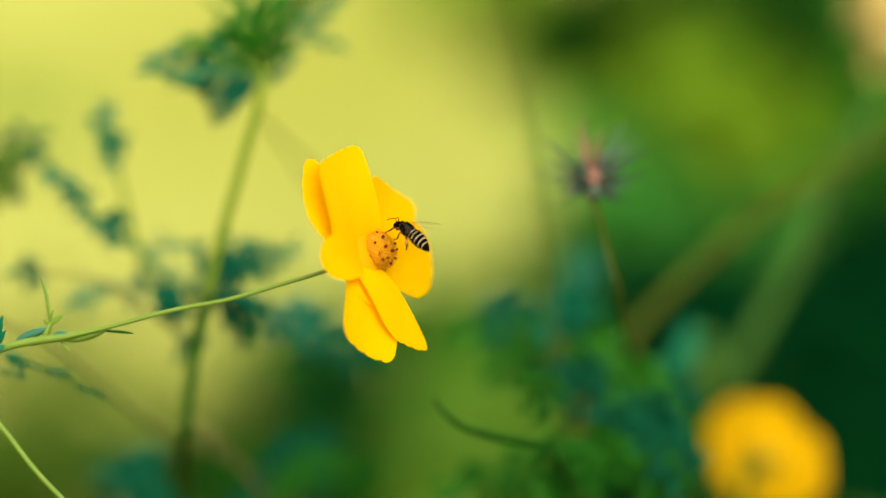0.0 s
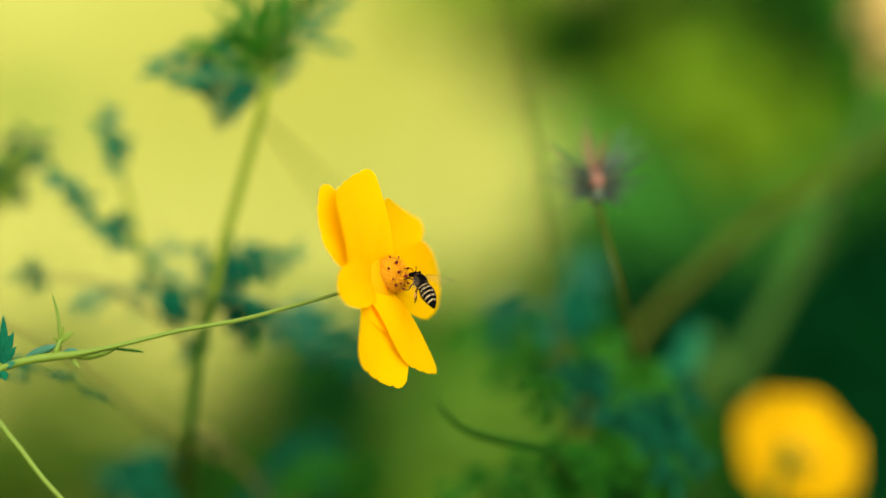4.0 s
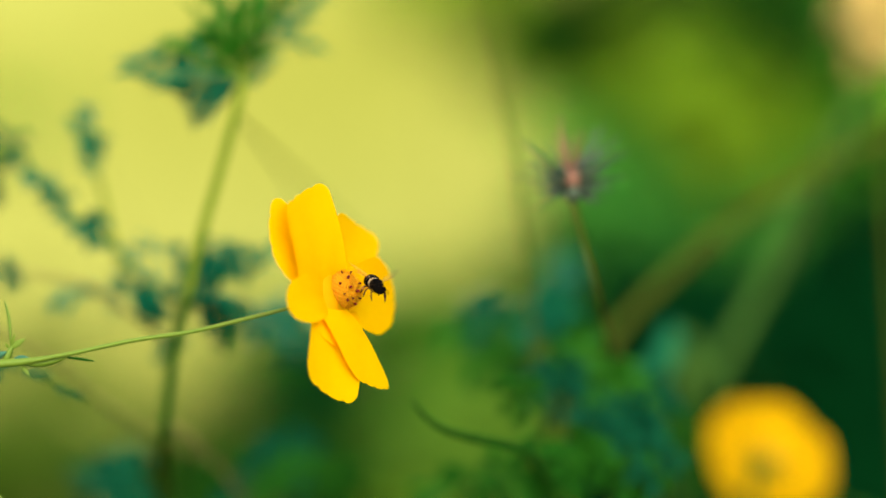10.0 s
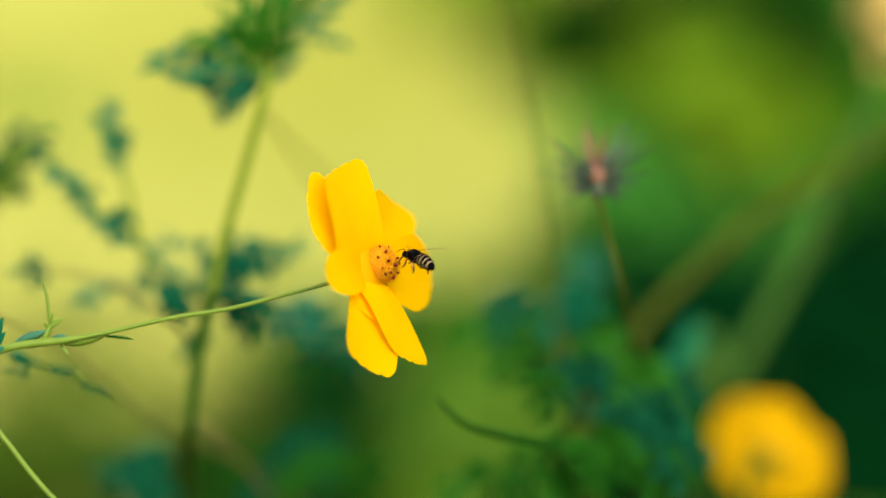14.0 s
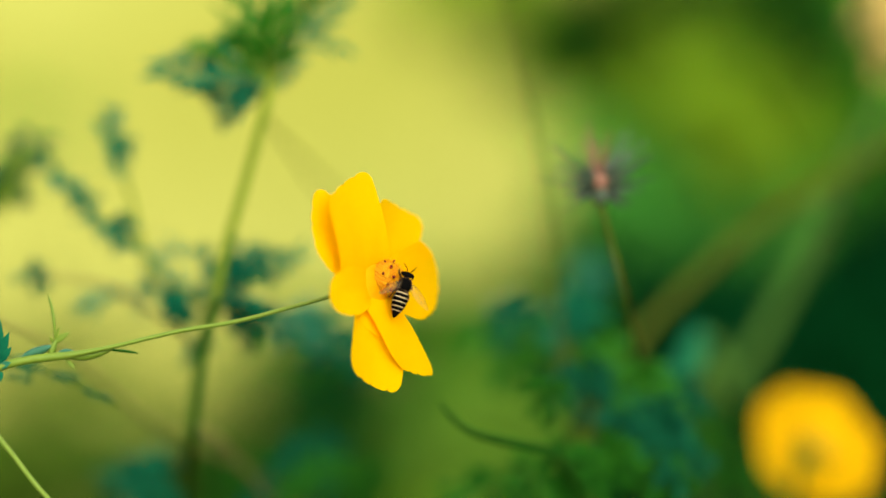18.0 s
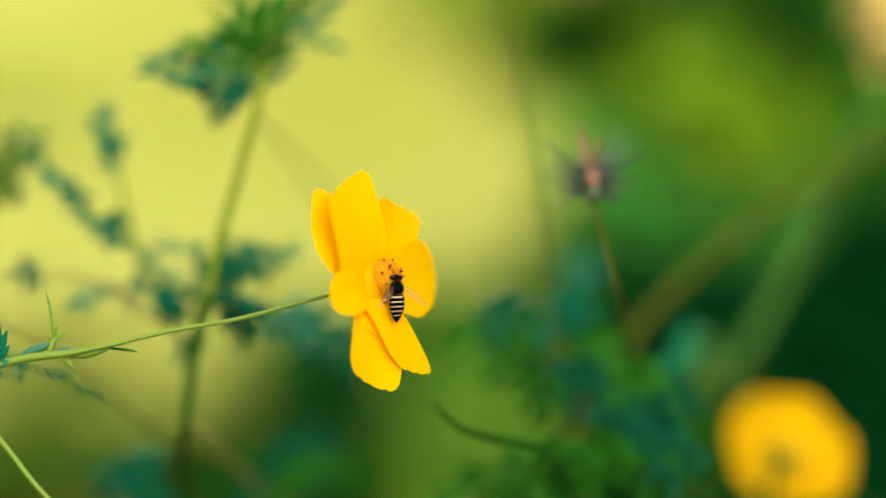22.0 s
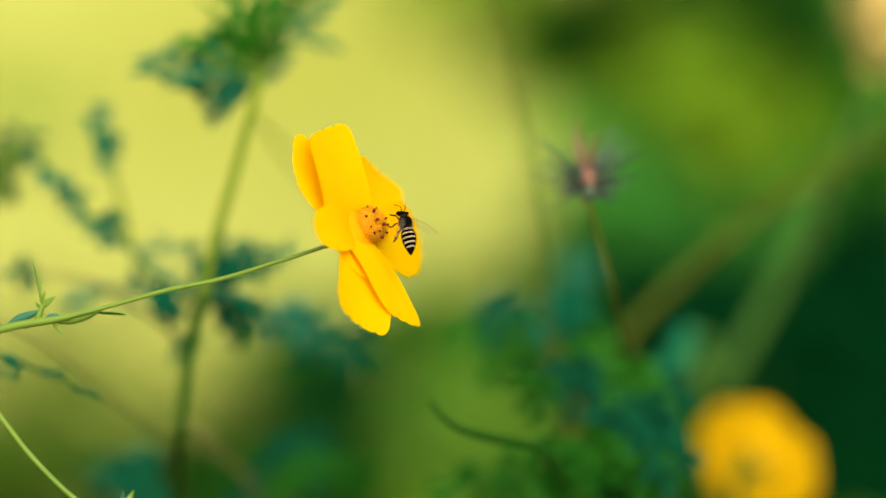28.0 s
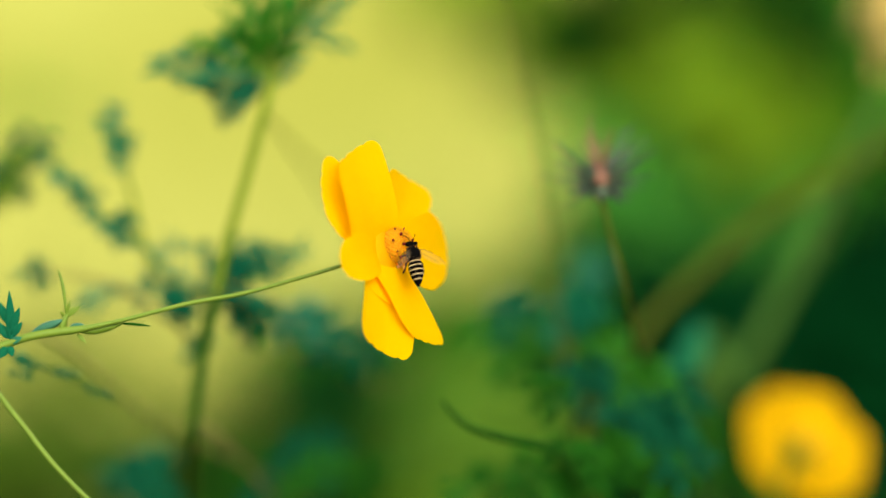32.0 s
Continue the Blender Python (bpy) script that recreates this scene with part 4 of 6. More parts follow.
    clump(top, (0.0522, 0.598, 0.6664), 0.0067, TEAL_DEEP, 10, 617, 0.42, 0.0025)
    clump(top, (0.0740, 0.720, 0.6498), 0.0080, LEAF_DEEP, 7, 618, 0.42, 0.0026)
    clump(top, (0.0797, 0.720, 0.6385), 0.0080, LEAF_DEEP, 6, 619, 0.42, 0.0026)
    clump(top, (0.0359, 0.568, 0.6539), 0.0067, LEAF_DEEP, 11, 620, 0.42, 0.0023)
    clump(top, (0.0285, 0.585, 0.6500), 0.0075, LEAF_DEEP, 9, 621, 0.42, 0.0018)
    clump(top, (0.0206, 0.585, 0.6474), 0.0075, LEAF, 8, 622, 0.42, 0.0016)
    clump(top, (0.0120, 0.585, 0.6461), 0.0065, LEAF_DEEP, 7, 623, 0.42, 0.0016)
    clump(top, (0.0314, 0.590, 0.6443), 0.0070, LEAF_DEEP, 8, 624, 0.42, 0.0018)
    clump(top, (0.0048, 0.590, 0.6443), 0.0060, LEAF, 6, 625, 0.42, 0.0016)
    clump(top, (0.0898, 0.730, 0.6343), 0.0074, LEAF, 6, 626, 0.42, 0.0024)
    bm = bmesh.new()
    tube(bm, ((0.0281, 0.565, 0.6480), (0.0218, 0.550, 0.6562), (0.0118, 0.545, 0.6591), (0.0044, 0.543, 0.6614), (0.0001, 0.543, 0.6647), (-0.0020, 0.543, 0.6674)), lambda s: 0.0017 * (1 - s) ** 0.6 + 0.0002, 0, 7, 6, 0, 0.5)
    part("curled_leaf", bm, CURL, top, "narrow curled green leaf")
    lance("leaf", top, ((0.0601, 0.665, 0.6641), (0.0627, 0.665, 0.6701), (0.0648, 0.665, 0.6753), (0.0657, 0.665, 0.6813)), TEAL_MID, 0.0075, "broad mid-green leaf")
    bm = bmesh.new()
    tube(bm, ((0.0335, 0.660, 0.6423), (0.0377, 0.655, 0.6545), (0.0433, 0.650, 0.6651), (0.0491, 0.650, 0.6753)), 0.0022, 0.0016, 8)
    part("branch", bm, STEM_SHADE, top)


def tall_stem(pts, r0, r1, material, label, lean=(0, 0)):
    foot = Vector((pts[0][0] + lean[0], pts[0][1] + lean[1], 0))
    top = thing("plant_stem", foot, label, "plant stem")
    bm = bmesh.new()
    tube(bm, (foot, foot.lerp(Vector(pts[0]), 0.5) + Vector((0.004, 0.004, 0)), *pts), r0, r1, 9)
    part("stem", bm, material, top)
    for p, q in ((pts[1], pts[2]), (pts[3], pts[4])):
        bm = bmesh.new()
        p, d = Vector(p), (Vector(q) - Vector(p)).normalized()
        tube(bm, (p - d * 0.004, p, p + d * 0.004), lambda s: (r0 + r1) / 2 * (1.02 + 0.35 * math.sin(math.pi * s)), 0, 9, 3)
        part("node", bm, material, top)
    return top


seed_plant()
tall_stem(((0.0294, 0.605, 0.6511), (0.0274, 0.605, 0.6648), (0.0260, 0.605, 0.6838), (0.0242, 0.605, 0.7029), (0.0212, 0.605, 0.7260), (0.0165, 0.605, 0.7450), (0.0131, 0.605, 0.7600), (0.0117, 0.605, 0.7709)),
          0.0006, 0.00035, STEM_SHADE, "thin brown stem of a tall plant, out of focus")
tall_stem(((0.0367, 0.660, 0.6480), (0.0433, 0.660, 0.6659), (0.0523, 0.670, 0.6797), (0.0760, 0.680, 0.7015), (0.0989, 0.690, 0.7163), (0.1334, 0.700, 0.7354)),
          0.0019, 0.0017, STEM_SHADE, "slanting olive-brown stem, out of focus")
tall_stem(((0.0736, 0.740, 0.6484), (0.0828, 0.740, 0.6601), (0.0928, 0.740, 0.6767), (0.1044, 0.740, 0.6983), (0.1144, 0.740, 0.7200), (0.1294, 0.740, 0.7466)),
          0.0029, 0.0025, STEM_PALE, "pale green upright stem, out of focus", (0.03, 0.25))


# ---- the honeybee ----
BEE_BLACK = surface("bee_black", (0.002, 0.002, 0.002), (0.004, 0.003, 0.002), 0.8, 0, 900, 0.2, gloss=0.01)
BEE_FUR = surface("bee_fur_brown", (0.11, 0.060, 0.022), (0.05, 0.028, 0.012), 0.8, 0, 1500, 0.8)
BEE_BAND = surface("bee_band_cream", (0.62, 0.42, 0.19), (0.72, 0.54, 0.29), 0.6, 0, 1200, 0.4)
BEE_LEG = surface("bee_leg_brown", (0.035, 0.016, 0.006), (0.10, 0.045, 0.015), 0.7, 0, 900, 0.3, gloss=0.03)
POLLEN = surface("pollen_orange", (0.40, 0.17, 0.03), (0.55, 0.25, 0.04), 0.8, 0, 1500, 0.5)
WING = bpy.data.materials.new("bee_wing")
WING.use_nodes = True
WING.node_tree.nodes["Principled BSDF"].inputs["Base Color"].default_value = (0.25, 0.17, 0.09, 1)
WING.node_tree.nodes["Principled BSDF"].inputs["Roughness"].default_value = 0.5
WING.node_tree.nodes["Principled BSDF"].inputs["Specular IOR Level"].default_value = 0.05
WING.node_tree.nodes["Principled BSDF"].inputs["Alpha"].default_value = 0.07


def honeybee():
    """A bee 10 mm long; its head points along +x, its back up."""
    top = thing("honeybee", (0, 0, 0), "small honeybee with a black and cream banded abdomen, gathering pollen", "bee")
    mm = 0.00098
    bm = bmesh.new()
    blob(bm, (0, 0, 0), (1.75 * mm, 0, 0.1 * mm), (0, 1.45 * mm, 0), (0, 0, 1.4 * mm), 9, 14)
    part("thorax", bm, BEE_BLACK, top, own=True)
    bm = bmesh.new()
    rnd = random.Random(4)
    for _ in range(320):
        d = Vector((rnd.gauss(0, 1), rnd.gauss(0, 1), rnd.gauss(0.2, 1))).normalized()
        p = Vector((d.x * 1.7, d.y * 1.4, d.z * 1.35)) * mm
        if d.z > 0.75 and abs(d.x) < 0.5:
            continue
        tip = p + (d + Vector((-0.3, 0, 0))) * 0.38 * mm
        s = d.cross(Vector((0.3, 0.5, 0.8))).normalized() * 0.06 * mm
        a, b, c = bm.verts.new(p - s), bm.verts.new(p + s), bm.verts.new(tip)
        bm.faces.new((a, b, c))
    part("fur", bm, BEE_FUR, top, "short brown fur on the thorax", own=True)
    bm = bmesh.new()
    blob(bm, (2.35 * mm, 0, -0.35 * mm), (0.35 * mm, 0, -0.75 * mm), (0, 1.25 * mm, 0), (0.55 * mm, 0, 0.25 * mm), 8, 12)
    head = part("head", bm, BEE_BLACK, top, own=True)
    for s in (-1, 1):
        bm = bmesh.new()
        blob(bm, (2.35 * mm, s * 1.0 * mm, -0.2 * mm), (0.1 * mm, 0, -0.75 * mm), (0, 0.42 * mm, 0), (0.42 * mm, 0, 0), 6, 8)
        part("eye", bm, BEE_BLACK, head, "glossy black eye", own=True)
        bm = bmesh.new()
        tube(bm, [Vector(v) * mm for v in ((2.75, s * 0.3, 0.1), (3.3, s * 0.6, 0.55), (4.0, s * 1.1, 0.1), (4.4, s * 1.4, -0.4))], 0.09 * mm, 0.08 * mm, 5, 3)
        part("antenna", bm, BEE_BLACK, head, own=True)
    # abdomen: dark and cream rings along a drooping tapered body
    def section(s):
        x = -1.55 - 5.3 * s
        r = 1.52 * math.sin(math.pi * (0.14 + 0.86 * s) ** 0.72) ** 0.75 + 0.05
        return Vector((x, 0, -0.15 - 0.9 * s * s)) * mm, r * mm
    edges = [0.0, 0.04, 0.185, 0.219, 0.365, 0.399, 0.54, 0.573, 0.705, 0.735, 0.85, 1.0]
    for i in range(len(edges) - 1):
        bm = bmesh.new()
        rings = []
        dark = i % 2 == 1 or i == len(edges) - 2
        for k in range(4):
            s = edges[i] + (edges[i + 1] - edges[i]) * k / 3
            c, r = section(min(s, 0.999))
            if dark:
                r *= 1.03
            rings.append([bm.verts.new(c + Vector((0, math.cos(a) * r, math.sin(a) * r * 0.92))) for a in (2 * math.pi * j / 16 for j in range(16))])
        for a, b in zip(rings, rings[1:]):
            for j in range(16):
                bm.faces.new((a[j], b[j], b[(j + 1) % 16], a[(j + 1) % 16]))
        bm.faces.new(rings[0])
        bm.faces.new(list(reversed(rings[-1])))
        part("abdomen_ring", bm, BEE_BLACK if dark else BEE_BAND, top, "" if dark else "cream hair band", own=True)
    for s in (-1, 1):
        for j, (x, legs) in enumerate(((1.1, ((1.1, 0.8, -1.0), (2.0, 1.9, -0.9), (2.7, 2.0, -2.2), (3.2, 1.9, -2.9))),
                                       (0.1, ((0.1, 0.9, -1.1), (0.2, 2.4, -1.1), (0.0, 2.9, -2.4), (0.5, 3.2, -3.2))),
                                       (-0.9, ((-0.9, 0.9, -1.1), (-1.6, 2.2, -1.2), (-2.6, 2.5, -2.4), (-2.9, 2.6, -3.6))))):
            bm = bmesh.new()
            tube(bm, [Vector((v[0], v[1] * s * 0.75, v[2] * 0.82)) * mm for v in legs], lambda q, j=j: (0.12 + (0.14 if j == 2 else 0.05) * math.sin(math.pi * q)) * mm, 0, 6, 4)
            leg = part("leg", bm, BEE_LEG, top, own=True)
            if j == 2:
                bm = bmesh.new()
                blob(bm, Vector((-2.2, 1.9 * s, -1.65)) * mm, (-0.4 * mm, 0, -0.6 * mm), (0, 0.35 * mm, 0), (0.3 * mm, 0, -0.2 * mm), 6, 8)
                part("pollen_basket", bm, POLLEN, leg, "orange pollen load", own=True)
        for root, long, wide, swing, lift in (((0.5, 1.0, 1.1), 6.4, 2.3, 2.35, 0.30), ((-0.3, 1.0, 1.0), 4.8, 1.7, 2.25, 0.12)):
            bm = bmesh.new()
            d = Vector((math.cos(swing), math.sin(swing) * s, lift)).normalized()
            across = d.cross(Vector((0, 0, 1))).normalized()
            rows = []
            for i in range(11):
                q = i / 10
                w = wide * (0.12 + 0.5 * math.sin(math.pi * min(1, q ** 0.8)) ** 0.7)
                c = Vector(root) * 1.0
                c.y *= s
                c += d * long * q
                rows.append([bm.verts.new((c - across * w * 0.5) * mm), bm.verts.new((c + Vector((0, 0, 0.08))) * mm), bm.verts.new((c + across * w * 0.5) * mm)])
            for a, b in zip(rows, rows[1:]):
                for k in (0, 1):
                    bm.faces.new((a[k], b[k], b[k + 1], a[k + 1]))
            w = part("wing", bm, WING, top, "clear brownish wing", own=True)
            w.modifiers.new("thickness", "SOLIDIFY").thickness = 0.00002
            if long < 6:
                continue
            bm = bmesh.new()
            edge = []
            for q in (0.0, 0.25, 0.5, 0.75, 1.0):
                c = Vector((root[0], root[1] * s, root[2])) + d * long * q
                edge.append((c + across * s * wide * 0.5 * (0.12 + 0.5 * math.sin(math.pi * q ** 0.8) ** 0.7 if 0 < q < 1 else 0.12)) * mm)
            tube(bm, edge, 0.00004, 0.00002, 5, 4)
            part("vein", bm, BEE_LEG, w, "dark vein along the edge of the wing", own=True)
    return top


bee = honeybee()


# ---- what moves ----
STALK_ROWS = [
    (0, -0.02205, 0.50744, 0.69599, 0.46),
    (0.2, -0.01923, 0.50746, 0.69643, 0.87),
    (0.4, -0.01997, 0.50748, 0.69684, 1.27),
    (0.5, -0.02213, 0.50749, 0.69539, 0.90),
    (0.6, -0.02080, 0.50752, 0.69270, -0.39),
    (0.8, -0.01960, 0.50756, 0.69233, -1.22),
    (1, -0.02035, 0.50762, 0.69840, 0.22),
    (1.2, -0.01877, 0.50754, 0.70136, 1.68),
    (1.4, -0.01878, 0.50747, 0.69551, 0.07),
    (1.5, -0.02010, 0.50743, 0.69195, -0.96),
    (1.6, -0.02160, 0.50744, 0.69266, -0.67),
    (1.8, -0.02290, 0.50745, 0.69972, 1.89),
    (2, -0.02085, 0.50746, 0.69989, 2.04),
    (2.2, -0.02008, 0.50745, 0.70084, 2.05),
    (2.4, -0.02039, 0.50743, 0.70322, 2.54),
    (2.5, -0.02100, 0.50743, 0.69887, 0.87),
    (2.6, -0.02005, 0.50744, 0.69592, -0.09),
    (2.8, -0.02024, 0.50745, 0.69283, -1.05),
    (3, -0.02036, 0.50747, 0.69400, -0.52),
    (3.2, -0.02165, 0.50748, 0.69209, -0.80),
    (3.4, -0.02338, 0.50749, 0.68946, -1.34),
    (3.5, -0.02048, 0.50750, 0.69077, -0.70),
    (5.5, -0.02428, 0.50745, 0.69297, -0.90),
    (5.6, -0.02611, 0.50745, 0.69101, -1.72),
    (5.8, -0.02529, 0.50744, 0.69538, -0.47),
    (6, -0.02204, 0.50743, 0.69918, 0.59),
    (6.2, -0.02036, 0.50745, 0.69296, -1.22),
    (6.4, -0.02369, 0.50747, 0.69505, -0.13),
    (6.5, -0.02350, 0.50748, 0.69940, 1.57),
    (6.6, -0.02290, 0.50746, 0.70421, 3.17),
    (6.8, -0.02088, 0.50743, 0.70712, 4.03),
    (7, -0.02270, 0.50740, 0.69413, -0.60),
    (7.2, -0.01949, 0.50745, 0.68928, -2.45),
    (7.4, -0.02164, 0.50749, 0.69543, -0.48),
    (7.5, -0.02241, 0.50752, 0.69518, -0.64),
    (7.6, -0.02328, 0.50750, 0.69462, -0.95),
    (7.8, -0.02498, 0.50748, 0.69156, -2.23),
    (8, -0.02079, 0.50745, 0.69240, -2.16),
    (8.2, -0.01896, 0.50746, 0.70018, 0.87),
    (8.4, -0.02236, 0.50747, 0.69910, 0.80),
    (8.5, -0.02296, 0.50748, 0.69383, -0.89),
    (8.6, -0.02479, 0.50749, 0.68934, -2.41),
    (8.8, -0.02718, 0.50751, 0.68999, -2.11),
    (9, -0.02487, 0.50753, 0.69442, -0.50),
    (9.2, -0.02524, 0.50751, 0.69329, -0.81),
    (9.4, -0.02470, 0.50749, 0.69038, -1.74),
    (9.5, -0.02440, 0.50748, 0.69226, -1.04),
    (9.6, -0.02595, 0.50748, 0.69545, 0.08),
    (9.8, -0.02670, 0.50748, 0.69464, -0.20),
    (10, -0.02495, 0.50748, 0.68881, -2.22),
    (10.2, -0.02665, 0.50748, 0.69168, -0.84),
    (10.4, -0.02647, 0.50749, 0.69979, 2.37),
    (10.5, -0.02625, 0.50750, 0.69985, 2.60),
    (10.6, -0.02524, 0.50750, 0.69807, 1.85),
    (10.8, -0.02712, 0.50749, 0.69458, 0.39),
    (11, -0.02428, 0.50748, 0.69689, 0.95),
    (11.2, -0.02246, 0.50748, 0.70110, 2.62),
    (11.4, -0.02621, 0.50748, 0.69919, 2.18),
    (11.5, -0.02607, 0.50748, 0.69683, 1.47),
    (11.6, -0.02542, 0.50754, 0.69675, 1.25),
    (11.8, -0.02208, 0.50769, 0.70292, 3.09),
    (12, -0.02228, 0.50785, 0.70743, 4.41),
    (12.2, -0.02853, 0.50768, 0.69708, 1.29),
    (12.4, -0.03017, 0.50752, 0.68976, -0.62),
    (12.5, -0.02779, 0.50745, 0.69219, 0.58),
    (12.6, -0.02765, 0.50747, 0.69624, 1.75),
    (12.8, -0.02575, 0.50752, 0.69598, 1.19),
    (13, -0.02309, 0.50756, 0.69917, 1.84),
    (13.2, -0.02073, 0.50757, 0.69898, 1.50),
    (13.4, -0.02227, 0.50758, 0.70337, 2.76),
    (13.5, -0.02302, 0.50759, 0.70442, 3.00),
    (13.6, -0.02001, 0.50757, 0.70421, 2.82),
    (13.8, -0.02161, 0.50753, 0.69624, -0.19),
    (14, -0.02267, 0.50750, 0.69303, -1.52),
    (14.2, -0.01885, 0.50753, 0.69663, 0.04),
    (14.4, -0.02101, 0.50756, 0.69639, 0.26),
    (14.5, -0.02291, 0.50758, 0.69612, 0.32),
    (16.5, -0.02124, 0.50745, 0.69949, 2.43),
    (16.6, -0.02193, 0.50744, 0.70084, 2.86),
    (16.8, -0.02137, 0.50743, 0.69821, 1.86),
    (17, -0.02062, 0.50742, 0.70156, 2.94),
    (17.2, -0.02143, 0.50742, 0.70035, 2.11),
    (17.4, -0.01979, 0.50742, 0.69376, -0.60),
    (17.5, -0.01976, 0.50742, 0.69163, -1.54),
    (17.6, -0.01937, 0.50741, 0.69316, -0.92),
    (17.8, -0.01986, 0.50739, 0.69466, -0.21),
    (18, -0.02208, 0.50738, 0.69181, -1.01),
    (18.2, -0.02122, 0.50741, 0.69086, -1.79),
    (18.4, -0.01912, 0.50743, 0.69581, -0.50),
    (18.5, -0.01975, 0.50744, 0.69607, -0.64),
    (18.6, -0.01991, 0.50744, 0.69753, 0.02),
    (18.8, -0.01945, 0.50743, 0.69103, -1.96),
    (19, -0.02096, 0.50742, 0.69176, -1.42),
    (19.2, -0.02525, 0.50742, 0.69258, -1.25),
    (19.4, -0.02274, 0.50743, 0.69065, -2.03),
    (19.5, -0.02157, 0.50743, 0.69125, -1.88),
    (19.6, -0.02243, 0.50744, 0.69641, 0.06),
    (19.8, -0.02133, 0.50748, 0.70707, 4.06),
    (20, -0.02102, 0.50751, 0.70369, 3.17),
    (20.2, -0.02481, 0.50748, 0.69461, 0.29),
    (20.4, -0.02680, 0.50745, 0.69336, 0.15),
    (20.5, -0.02441, 0.50744, 0.69565, 1.10),
    (20.6, -0.02388, 0.50744, 0.69877, 1.86),
    (20.8, -0.02144, 0.50742, 0.69753, 0.77),
    (21, -0.02237, 0.50742, 0.69092, -2.19),
    (21.2, -0.02408, 0.50748, 0.69977, 1.45),
    (21.4, -0.02183, 0.50756, 0.70767, 4.76),
    (21.5, -0.02216, 0.50761, 0.70555, 4.31),
    (21.6, -0.02317, 0.50755, 0.70108, 2.65),
    (21.8, -0.02134, 0.50746, 0.68860, -1.91),
    (22, -0.02075, 0.50740, 0.69161, -1.05),
    (22.2, -0.02243, 0.50740, 0.69562, 0.51),
    (22.4, -0.02414, 0.50741, 0.69182, -0.64),
    (22.5, -0.02345, 0.50741, 0.69004, -1.19),
    (22.6, -0.02352, 0.50742, 0.69062, -1.30),
    (22.8, -0.01952, 0.50745, 0.69670, 0.19),
    (23, -0.02132, 0.50748, 0.69950, 0.53),
    (23.2, -0.02354, 0.50743, 0.69435, -0.61),
    (23.4, -0.02585, 0.50739, 0.68842, -2.04),
    (23.5, -0.02552, 0.50737, 0.68944, -1.34),
    (23.6, -0.02695, 0.50738, 0.69228, -0.40),
    (23.8, -0.02652, 0.50741, 0.69484, 0.39),
    (24, -0.02462, 0.50743, 0.68995, -1.42),
    (24.2, -0.02577, 0.50743, 0.69252, -0.40),
    (24.4, -0.02713, 0.50743, 0.69540, 0.73),
    (24.5, -0.02657, 0.50743, 0.69411, 0.34),
    (24.6, -0.02725, 0.50743, 0.69158, -0.40),
    (24.8, -0.02677, 0.50744, 0.68937, -0.86),
    (25, -0.02675, 0.50746, 0.69550, 1.58),
    (25.2, -0.02738, 0.50742, 0.70021, 3.51),
    (25.4, -0.02698, 0.50739, 0.69552, 2.13),
    (25.5, -0.02685, 0.50737, 0.69454, 1.92),
    (27.5, -0.02766, 0.50748, 0.69590, 1.50),
    (27.6, -0.02557, 0.50751, 0.69668, 1.41),
    (27.8, -0.02547, 0.50756, 0.70164, 2.43),
    (28, -0.02280, 0.50762, 0.70056, 1.33),
    (28.2, -0.02254, 0.50759, 0.70605, 3.29),
    (28.4, -0.01966, 0.50755, 0.70161, 1.78),
    (28.5, -0.02110, 0.50753, 0.69674, 0.11),
    (28.6, -0.02243, 0.50753, 0.69563, -0.25),
    (28.8, -0.01940, 0.50753, 0.69423, -0.70),
    (29, -0.01939, 0.50753, 0.69663, 0.19),
    (29.2, -0.02250, 0.50751, 0.69643, 0.13),
    (29.4, -0.02426, 0.50750, 0.69559, -0.15),
    (29.5, -0.02154, 0.50749, 0.69638, 0.12),
    (29.6, -0.01881, 0.50749, 0.69782, 0.69),
    (29.8, -0.01978, 0.50749, 0.69674, 0.47),
    (30, -0.02258, 0.50749, 0.69445, -0.19),
    (30.2, -0.02012, 0.50750, 0.69229, -1.48),
    (30.4, -0.02030, 0.50752, 0.69778, -0.13),
    (30.5, -0.02036, 0.50753, 0.69997, 0.37),
    (30.6, -0.01984, 0.50750, 0.70296, 1.65),
    (30.8, -0.01795, 0.50744, 0.69863, 0.63),
    (31, -0.02035, 0.50739, 0.69181, -1.25),
    (31.2, -0.02216, 0.50740, 0.69829, 1.03),
    (31.4, -0.02189, 0.50740, 0.70102, 2.02),
    (31.5, -0.02094, 0.50740, 0.69930, 1.44),
    (31.6, -0.02035, 0.50741, 0.69960, 1.40),
    (31.8, -0.01965, 0.50741, 0.70399, 2.62),
    (32, -0.02026, 0.50742, 0.69730, -0.02),
]
